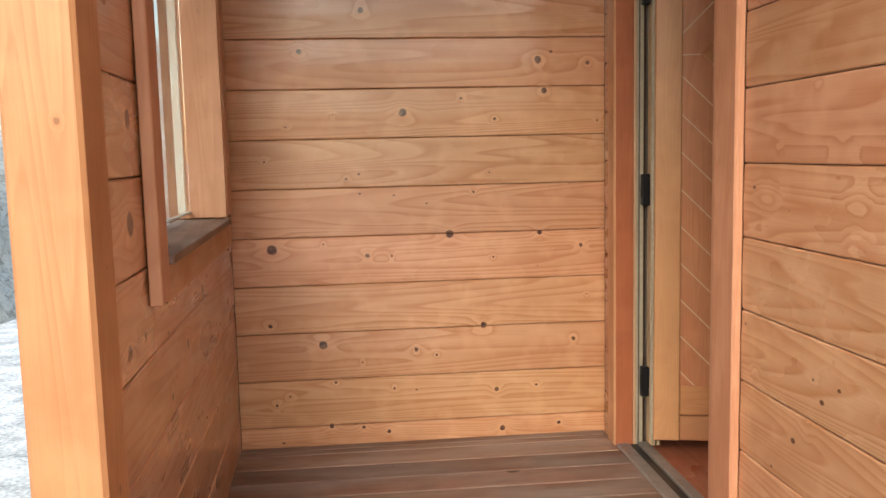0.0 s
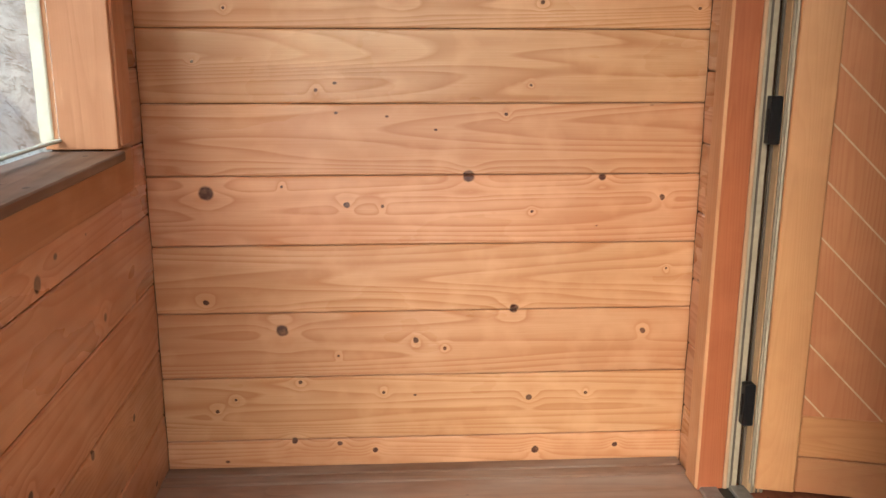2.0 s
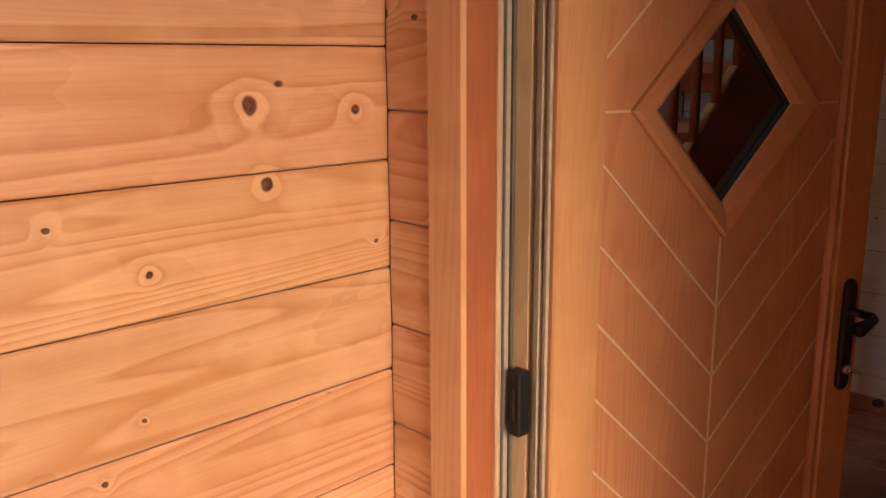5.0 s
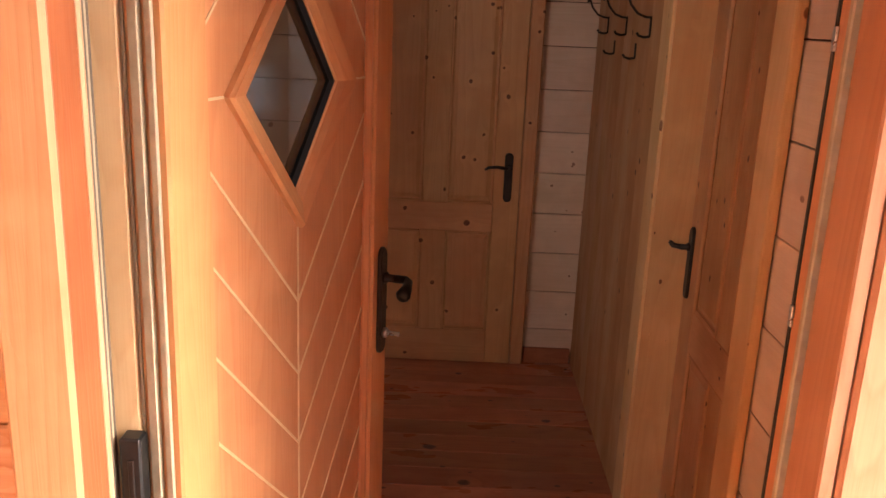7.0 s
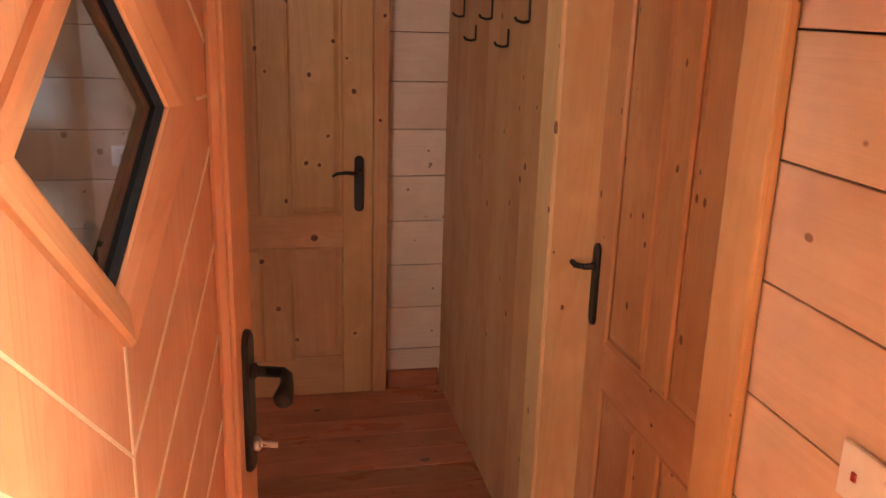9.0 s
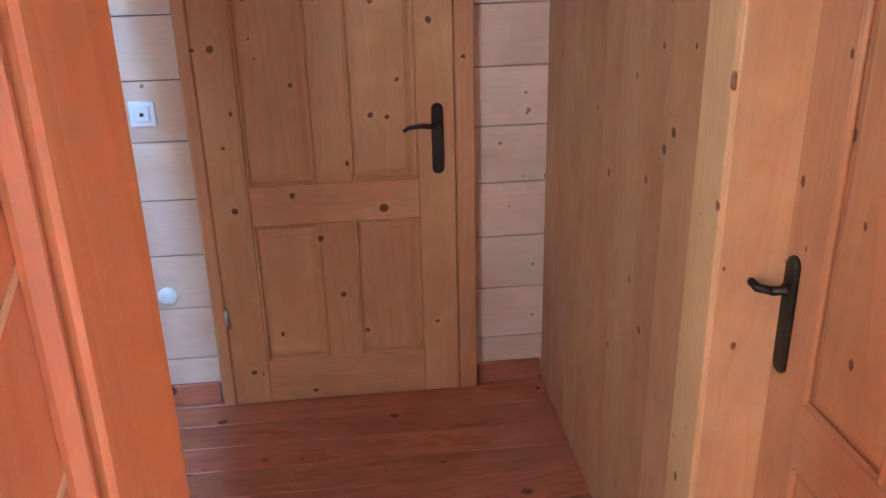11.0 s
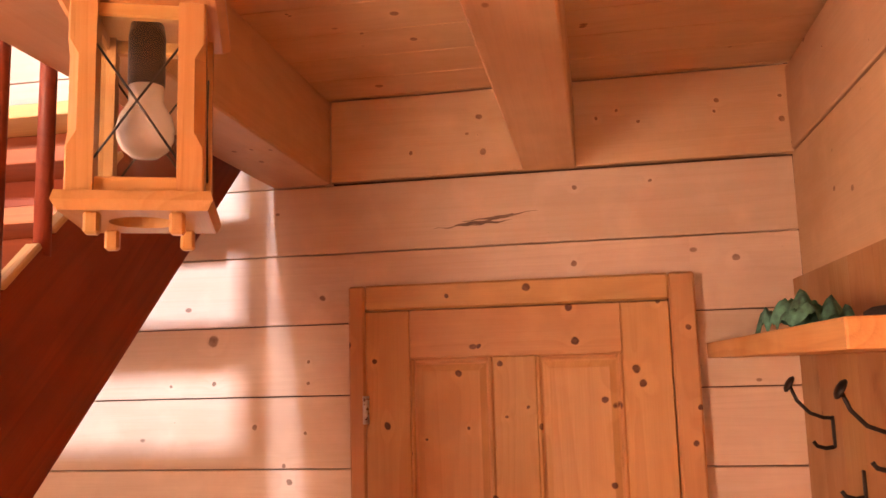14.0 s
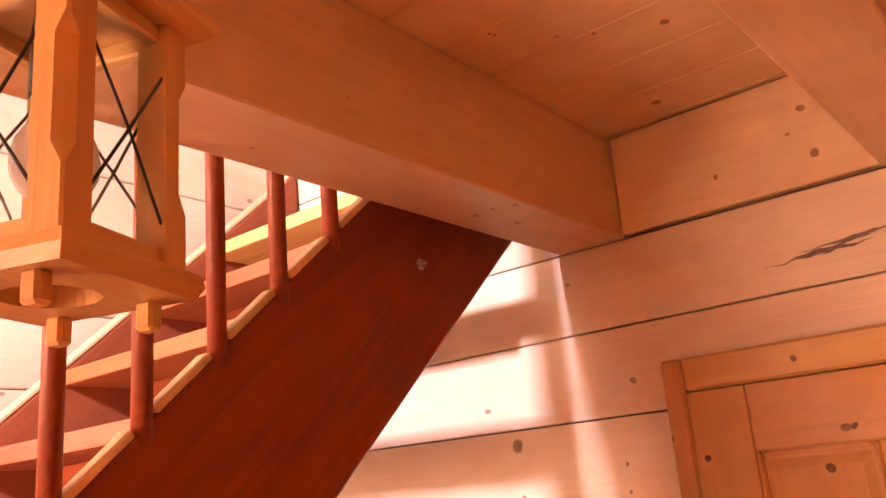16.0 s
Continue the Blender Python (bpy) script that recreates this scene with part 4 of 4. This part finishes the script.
# skirting
bar("baseboard", (PX - 0.001, -1.062, -0.02), (0, -1, 0), UP, 0.24, 0.085, 0.018, FLOORW, None, "", 0.004)
tagged(bpy.data.objects["baseboard"], "reddish stained pine skirting board", "skirting", "", "structure")
b2 = bar("baseboard", (PX - 0.001, 1.19, -0.02), (0, -1, 0), UP, 1.30, 0.085, 0.018, FLOORW, None, "", 0.004)
tagged(b2, "reddish stained pine skirting board", "skirting", "", "structure")

# ---- staircase ----
stairs = thing("staircase", Matrix.Translation((3.2, 0.6, 0)), "mahogany stained open wooden staircase with round balusters", "staircase")
SL = 0.90


def string_top(x):
    return 2.365 + SL * (x - 4.0)


def stringer(y0, y1, lower, mat):
    x0, x1 = 1.90, PX - 0.004
    ang = math.atan(SL)
    drop = 0.445
    pts = [(x0, string_top(x0) - drop), (x0, string_top(x0) - lower), (x1, string_top(x1) - lower), (x1, string_top(x1) - drop)]
    bm = bmesh.new()
    a = [bm.verts.new((px, y0, pz_)) for px, pz_ in pts]
    b = [bm.verts.new((px, y1, pz_)) for px, pz_ in pts]
    n = len(pts)
    bm.faces.new(a), bm.faces.new(list(reversed(b)))
    for i in range(n):
        bm.faces.new((a[i], a[(i + 1) % n], b[(i + 1) % n], b[i]))
    bmesh.ops.recalc_face_normals(bm, faces=bm.faces[:])
    bmesh.ops.bevel(bm, geom=[e for e in bm.edges if abs((e.verts[0].co - e.verts[1].co).normalized().y) < 0.1], offset=0.012, segments=3, affect="EDGES", profile=0.6)
    m = axes((x0, y0, 0), (math.cos(ang), 0, math.sin(ang)), (-math.sin(ang), 0, math.cos(ang)))
    bm.transform(m.inverted())
    return part("stringer", bm, mat, stairs, "", m)


front_str = stringer(0.158, 0.186, 0, STAIR)
stringer(1.05, 1.10, 0.075, TREADW)
ang = math.atan(SL)
part("edge_strip", block(3.4, 0.05, 0.012, 0.003), CREAM, stairs, "pale edge strip along the far stringer", axes((2.1, 1.10, string_top(2.1) - 0.077), (math.cos(ang), 0, math.sin(ang)), (0, -1, 0)) @ Matrix.Rotation(math.pi, 4, "X") @ Matrix.Translation((0, -0.05, -0.001)))
RISE, RUN = 0.19, 0.19 / SL
for i in range(0, 15):
    z = RISE * i + 0.115
    nose = 4.0 + (z + 0.075 - 2.365) / SL
    if nose + 0.26 > PX:
        break
    part("tread", block(0.862, 0.21, 0.038, 0.006, 2), SHELFW if 2.5 < z < 2.65 else TREADW, stairs, "" if not 2.5 < z < 2.65 else "pale unstained pine tread", axes((nose + 0.21, 0.187, z - 0.038), (0, 1, 0), (-1, 0, 0)))
    part("riser", block(0.70, 0.07, 0.02, 0.004), TREADW, stairs, "", axes((nose + 0.16, 0.25, z - 0.1075), (0, 1, 0), (0, 0, 1)))
HAND = 0.86
for i in range(-9, 7):
    x = 3.824 + 0.127 * i
    z0 = string_top(x) - 0.01
    if x < 2.1:
        continue
    fl = 0.127 / math.cos(math.atan(SL)) - 0.046
    # fillets between balusters; their pale colour holds the window light falling on them
    part("fillet", block(fl, 0.030, 0.013, 0.003), CREAM, stairs, "fillet strip coloured pale as if lit", axes((x + 0.018, 0.183, string_top(x + 0.018) - 0.004), (math.cos(math.atan(SL)), 0, math.sin(math.atan(SL))), (0, -1, 0)) @ Matrix.Rotation(math.pi, 4, "X") @ Matrix.Translation((0, -0.030, 0.0)))
    part("baluster", tube([(x, 0.168, z0 - 0.02), (x, 0.168, z0 + HAND)], 0.0155, 12), STAIR, stairs, "", None, True)
ang = math.atan(SL)
part("handrail", block((PX - 2.05) / math.cos(ang) - 0.1, 0.06, 0.05, 0.012, 2), STAIR, stairs, "", axes((2.05, 0.198, string_top(2.05) + HAND - 0.03), (math.cos(ang), 0, math.sin(ang)), (0, -1, 0)))
part("newel", block(1.55, 0.08, 0.08, 0.008), STAIR, stairs, "", axes((2.02, 0.135, -0.02), UP, (0, 1, 0)))
bolt = part("bolt", turned([(0.013, 0.0), (0.013, 0.002), (0.008, 0.003), (0.008, 0.009), (0.004, 0.010), (0.004, 0.016)], 6), STEEL, stairs, "zinc hex bolt", axes((4.187, 0.1575, 2.297), (1, 0, 0), UP))

# ---- lantern ----
LC = Matrix.Translation((3.198, -0.314, 2.012)) @ Matrix.Rotation(radians(21.7), 4, "Z")
lantern = thing("pendant_lantern", LC, "unlit pine pendant lantern with crossed wires and a white bulb", "lantern")


def lant(name, bm, mat, m, label="", par=None, smooth=False):
    return part(name, bm, mat, par or lantern, label, LC @ m, smooth)


S = 0.079
# base plate with a round hole, built as a ring
bm = bmesh.new()
nseg = 32
inner = [(0.036 * math.cos(k * math.tau / nseg), 0.036 * math.sin(k * math.tau / nseg)) for k in range(nseg)]
outer = []
for k in range(nseg):
    c, s_ = math.cos(k * math.tau / nseg), math.sin(k * math.tau / nseg)
    q = S / max(abs(c), abs(s_))
    outer.append((c * q, s_ * q))
layers = []
for z, grow in ((0.0, 0.93), (0.010, 1.0), (0.020, 0.97)):
    layers.append(([bm.verts.new((x * grow, y * grow, z)) for x, y in outer], [bm.verts.new((x, y, z)) for x, y in inner]))
for (o0, i0), (o1, i1) in zip(layers, layers[1:]):
    for k in range(nseg):
        j = (k + 1) % nseg
        bm.faces.new((o0[k], o0[j], o1[j], o1[k]))
        bm.faces.new((i0[j], i0[k], i1[k], i1[j]))
for o, i in (layers[0], layers[-1]):
    for k in range(nseg):
        j = (k + 1) % nseg
        bm.faces.new((o[k], o[j], i[j], i[k]))
bmesh.ops.recalc_face_normals(bm, faces=bm.faces[:])
lant("base", bm, LANTERNW, Matrix())
PS = 0.055
POST_UP = Matrix(((0, 0, 1, 0), (0, 1, 0, 0), (1, 0, 0, 0), (0, 0, 0, 1)))
for sx in (-1, 1):
    for sy in (-1, 1):
        # square post whose outer corner is cut back between two stops
        bm = bmesh.new()
        hw, levels = 0.014, []
        for zz, cut in ((0.0, 0.002), (0.050, 0.002), (0.066, 0.011), (0.148, 0.011), (0.164, 0.002), (0.215, 0.002)):
            levels.append([bm.verts.new((zz, qy * sy, qx * sx)) for qx, qy in ((-hw, -hw), (hw, -hw), (hw, hw - cut), (hw - cut, hw), (-hw, hw))])
        for a, b in zip(levels, levels[1:]):
            for k in range(5):
                bm.faces.new((a[k], a[(k + 1) % 5], b[(k + 1) % 5], b[k]))
        bm.faces.new(levels[0]), bm.faces.new(levels[-1])
        bmesh.ops.recalc_face_normals(bm, faces=bm.faces[:])
        lant("post", bm, LANTERNW, Matrix.Translation((sx * PS, sy * PS, 0.018)) @ POST_UP)
        lant("foot", block(0.024, 0.016, 0.016, 0.003), LANTERNW, Matrix.Translation((sx * 0.058, sy * 0.042, -0.023)) @ axes((0, 0, 0), UP, (1, 0, 0)) @ Matrix.Translation((0, -0.008, -0.008)))
for r in range(4):
    R = Matrix.Rotation(math.pi / 2 * r, 4, "Z")
    lant("lower_rail", block(0.086, 0.014, 0.018, 0.002), LANTERNW, R @ Matrix.Translation((-0.043, -PS - 0.007, 0.020)))
    lant("upper_rail", block(0.086, 0.014, 0.016, 0.002), LANTERNW, R @ Matrix.Translation((-0.043, -PS - 0.007, 0.212)))
    pane = lant("pane", block(0.087, 0.002, 0.176), GLASS, R @ Matrix.Translation((-0.0435, -PS + 0.002, 0.037)))
    pane.visible_shadow = False
    for s_ in (-1, 1):
        lant("wire", tube([(-0.049 * s_, -PS - 0.009, 0.045), (0.0, -PS - 0.011, 0.118), (0.049 * s_, -PS - 0.009, 0.19)], 0.0014, 6), BLACK, R, "", None, True)
# roof: sloped eaves board and pyramid
bm = bmesh.new()
rings = []
for q, z in ((0.079, 0.228), (0.088, 0.236), (0.088, 0.248), (0.062, 0.268), (0.030, 0.310), (0.022, 0.312)):
    rings.append([bm.verts.new((sx * q, sy * q, z)) for sx, sy in ((-1, -1), (1, -1), (1, 1), (-1, 1))])
for a, b in zip(rings, rings[1:]):
    for k in range(4):
        bm.faces.new((a[k], a[(k + 1) % 4], b[(k + 1) % 4], b[k]))
bm.faces.new(list(reversed(rings[0]))), bm.faces.new(rings[-1])
bmesh.ops.recalc_face_normals(bm, faces=bm.faces[:])
lant("roof", bm, LANTERNW, Matrix())
lant("suspension_rod", tube([(0, 0, 0.31), (0, 0, CEILZ - 2.012 - 0.02)], 0.006, 10), BLACK, Matrix(), "", None, True)
lant("ceiling_rose", turned([(0.045, CEILZ - 2.012 - 0.022), (0.045, CEILZ - 2.012 - 0.008), (0.04, CEILZ - 2.012 - 0.0005)], 20), BLACK, Matrix(), "", None, True)
bulb = lant("bulb", turned([(0.004, 0.072), (0.015, 0.074), (0.025, 0.082), (0.0305, 0.093), (0.0315, 0.106), (0.0285, 0.120), (0.022, 0.131), (0.0190, 0.136), (0.0190, 0.158)], 28), BULBW, Matrix(), "white opal bulb", None, True)
lant("socket", turned([(0.0195, 0.155), (0.0205, 0.158), (0.0205, 0.212), (0.018, 0.228)], 24), BLACK, Matrix(), "black bulb holder", bulb, True)

# ---- shelf, hooks and small things ----
shelf = thing("wall_shelf", Matrix.Translation((4.0, SY + 0.0245, 1.852)), "thick pine wall shelf with a green cloth on it", "shelf")
for k, (y0, w) in enumerate(((0.0, 0.108), (0.1082, 0.1198))):
    part("shelf_board", block(1.27, w, 0.039, 0.0035 if k else 0.001, 2), SHELFW, shelf, "", axes((3.40, SY + 0.0245 + y0, 1.852), (1, 0, 0), (0, 1, 0)))
HY = SY + 0.0245


def coat_hook(m):
    h = thing("coat_hook", m, "black wrought iron coat hook with a disc end on pine panelling", "coat hook", "wall hooks")
    part("back_strap", block(0.07, 0.012, 0.006, 0.002), IRON, h, "", m @ axes((-0.006, 0.0, -0.03), UP, (1, 0, 0)))
    part("arm", tube([(0, 0.004, 0.035), (0, 0.022, 0.036), (0, 0.05, 0.047), (0, 0.075, 0.075), (0, 0.088, 0.108)], 0.0042, 8), IRON, h, "", m, True)
    part("disc", turned([(0.006, -0.004), (0.015, -0.003), (0.0165, 0.0), (0.012, 0.004), (0.005, 0.006)], 18), IRON, h, "", m @ Matrix.Translation((0, 0.089, 0.112)) @ Matrix.Scale(1.25, 4) @ Matrix.Rotation(radians(-60), 4, "X"), True)
    part("prong", tube([(0, 0.004, -0.028), (0, 0.022, -0.031), (0, 0.040, -0.026), (0, 0.047, -0.016)], 0.0045, 8), IRON, h, "", m, True)
    return h


def small_hook(m):
    h = thing("small_hook", m, "small black wrought iron hook on pine panelling", "coat hook", "wall hooks")
    part("back_strap", block(0.055, 0.011, 0.006, 0.002), IRON, h, "", m @ axes((-0.0055, 0, -0.028), UP, (1, 0, 0)))
    part("prong", tube([(0, 0.004, -0.026), (0, 0.022, -0.029), (0, 0.040, -0.024), (0, 0.047, -0.014)], 0.0045, 8), IRON, h, "", m, True)
    return h


for x in (4.395, 3.98, 3.555):
    coat_hook(Matrix.Translation((x, HY, 1.676)))
for x in (4.198, 3.768):
    small_hook(Matrix.Translation((x, HY, 1.594)))

# crumpled green cloth
bm = bmesh.new()
bmesh.ops.create_grid(bm, x_segments=30, y_segments=22, size=0.5)
for v in bm.verts:
    x, y = v.co.x * 0.17, v.co.y * 0.115
    r = max(abs(v.co.x), abs(v.co.y)) * 2
    hgt = max(0.0, 1 - r * r) ** 0.5 * 0.042
    nz = abs(noise.noise(Vector((x * 26, y * 26, 1.3)))) * 0.052 - 0.014 + abs(noise.noise(Vector((x * 70, y * 70, 4.1)))) * 0.020
    v.co = Vector((x + noise.noise(Vector((x * 20, y * 20, 9))) * 0.012, y + noise.noise(Vector((x * 20, y * 20, 17))) * 0.012, max(0.001, hgt + nz + 0.008)))
r = bmesh.ops.solidify(bm, geom=bm.faces[:], thickness=0.0012)
cloth = part("green_cloth", bm, CLOTH, None, "", Matrix.Translation((3.975, SY + 0.165, 1.8915)) @ Matrix.Rotation(radians(12), 4, "Z"), True)
tagged(cloth, "crumpled mottled green cloth lying on a shelf", "cloth")
felt = part("dark_cap", turned([(0.028, 0), (0.032, 0.006), (0.03, 0.016), (0.018, 0.022), (0.004, 0.024)], 18), DARKCLOTH, None, "", Matrix.Translation((3.64, SY + 0.13, 1.8915)), True)
tagged(felt, "small black cap lying on a shelf", "cap")


def socket_plate(name, m, w, h, label):
    s = thing(name, m, label, "switch")
    part("plate", block(w, h, 0.010, 0.004, 2), WHITE, s, "", m @ Matrix.Translation((-w / 2, -h / 2, 0)))
    return s


sw = socket_plate("light_switch", axes((PX - 0.0005, 0.018, 1.068), (0, -1, 0), UP), 0.082, 0.082, "white square wall switch on limed pine boards")
part("rocker", block(0.05, 0.05, 0.008, 0.003), WHITE, sw, "", axes((PX - 0.010, 0.043, 1.043), (0, -1, 0), UP))
part("mark", block(0.012, 0.012, 0.002, 0.0), BLACK, sw, "dark indicator", axes((PX - 0.0178, 0.024, 1.062), (0, -1, 0), UP))
sm = axes((1.958, SY + 0.0005, 1.085), (-1, 0, 0), UP)
sw2 = socket_plate("light_switch", sm, 0.16, 0.085, "white double wall switch with a red indicator")
part("rocker", block(0.055, 0.06, 0.010, 0.003), WHITE, sw2, "", sm @ Matrix.Translation((0.012, -0.03, 0.009)))
part("indicator", block(0.010, 0.014, 0.003, 0.001), REDDOT, sw2, "dark red indicator", sm @ Matrix.Translation((-0.052, -0.008, 0.0095)))
cap = part("round_cover", turned([(0.034, 0), (0.034, 0.006), (0.03, 0.01), (0.004, 0.012)], 24), WHITE, None, "", axes((PX - 0.0005, 0.03, 0.42), (0, -1, 0), UP), True)
tagged(cap, "round white junction cover on limed pine boards", "cover")

# bark pocket in a board above the door: a few thin streaks side by side
BARK = plain("old_bark", (0.20, 0.125, 0.09), 0.8, 0.0, 90, 0.6)
for streak, (f0, f1, rise, fat) in enumerate(((0.0, 0.8, 0.0, 0.0042), (0.25, 1.0, 0.008, 0.0034), (0.35, 0.75, -0.007, 0.0030))):
    bm = bmesh.new()
    top, low = [], []
    for k in range(25):
        g = k / 24
        f = f0 + (f1 - f0) * g
        y = -0.36 - 0.30 * f
        zc = 2.235 + rise + 0.030 * f + 0.006 * noise.noise(Vector((f * 9, 0.3 + streak, 0)))
        hw = fat * (0.25 + 1.1 * abs(noise.noise(Vector((f * 14, 5.1 + streak * 3, 0)))) + 0.8 * math.exp(-((g - 0.5) / 0.2) ** 2)) * (1 - abs(2 * g - 1) ** 3)
        top.append(bm.verts.new((PX - 0.0016 - 0.0002 * streak, y, zc + hw)))
        low.append(bm.verts.new((PX - 0.0016 - 0.0002 * streak, y, zc - hw)))
    for k in range(24):
        bm.faces.new((top[k], low[k], low[k + 1], top[k + 1]))
    part("bark_pocket", bm, BARK, far, "dark bark pocket in the wood")

# ---- outdoors ----
bm = bmesh.new()
bmesh.ops.create_grid(bm, x_segments=40, y_segments=40, size=400)
ground = part("ground", bm, GRAVEL, None, "", Matrix.Translation((0, 0, -0.36)))
tagged(ground, "pale grey gravel ground", "ground", "", "structure")
bm = bmesh.new()
bmesh.ops.create_grid(bm, x_segments=520, y_segments=110, size=0.5)
for v in bm.verts:
    y = v.co.x * 70
    s_ = (v.co.y + 0.5) * 12
    p = Vector((s_ * 1.3, y * 0.8, 2.0))
    n = noise.fractal(p, 1.0, 2.1, 7) * 0.30 + noise.fractal(p * 5.0, 0.8, 2.1, 4) * 0.06
    v.co = Vector((-3.0 - s_ * 0.95 + n * 0.8, y + 14, -0.40 + s_ * 1.0 + n * 0.4))
bank = part("rock_bank", bm, ROCK, None, "", None, True)
tagged(bank, "pale broken rock bank beside the porch", "rock bank", "", "structure")

# ---- boards of walls, floors ----
J = 0.1985
jp = courses(-0.03, 2.6, 0.081, J)
clad(end, (0.0, 0.031, 0), (1, 0, 0), (0, -1, 0), 1.5467, jp, [], PORCH_END, t=0.032, gap=0.0025)
jh = courses(-0.4, 2.6, 0.168 - 2 * J, J)
clad(front, (FX0 - 0.001, -5.0, 0), (0, 1, 0), (-1, 0, 0), 3.709, jh, [], PORCH, t=0.032, gap=0.0026)
clad(front, (FX0 - 0.001, -0.124, 0), (0, 1, 0), (-1, 0, 0), 0.123, jh, [], PORCH, t=0.032, gap=0.0022)
clad(left, (-0.033 * LOUT.x, 0, 0), LEAN, LOUT, 1.90, courses(-0.03, 2.6, 0.170, 0.2), [(0.25, 1.55, 0.93, 1.99)], PORCH_SIDE, t=0.032, gap=0.0025)
clad(far, (PX + 0.03, SY - 0.001, 0), (0, 1, 0), (-1, 0, 0), 2.53, courses(-0.02, 5.0, 0.164, 0.2016), [(PY0 - SY + 0.003, PY1 - SY - 0.003, -0.05, PT2 - 0.004), (0.0, 1.276, 2.386, 2.637)], LIMED_FAR, gap=0.0042, chamfer=0.003)
clad(side, (FX1 + 0.001, SY - 0.03, 0), (1, 0, 0), (0, 1, 0), 2.40 - FX1, courses(-0.02, 2.62, 0.081, J), [], LIMED, gap=0.0040, chamfer=0.003)
clad(side, (3.401, SY - 0.03, 0), (1, 0, 0), (0, 1, 0), PX - 3.402, [2.051, 2.392, 2.63], [], CEIL, gap=0.008)
clad(side, (2.40, SY - 0.03, 0), (1, 0, 0), (0, 1, 0), 1.0, [2.15, 2.392, 2.63], [], LIMED)
clad(stairwall, (FX1, 1.23, 0), (1, 0, 0), (0, -1, 0), PX - FX1, courses(-0.02, 5.0, 0.164, 0.2016), [], LIMED)
y = -0.003
while y > -2.05:
    w = 0.146 if y < -0.1 else 0.055
    plank("deck_board", (0.0 if y > -1.9 else -0.3, y - w + 0.004, -0.035), (1, 0, 0), (0, 1, 0), (1.548 if y > -1.9 else 1.848) - 0.012, w - 0.005, 0.035, DECK, deck, 0.004, 0.001)
    y -= w
x = 1.667
while x < PX:
    w = min(0.135, PX - x)
    if w > 0.02:
        plank("floor_board", (x + w, SY - 0.14, -0.04), (0, 1, 0), (-1, 0, 0), 2.5, w - 0.0012, 0.022, FLOORW, floor_in, 0.0015, 0.0)
    x += w
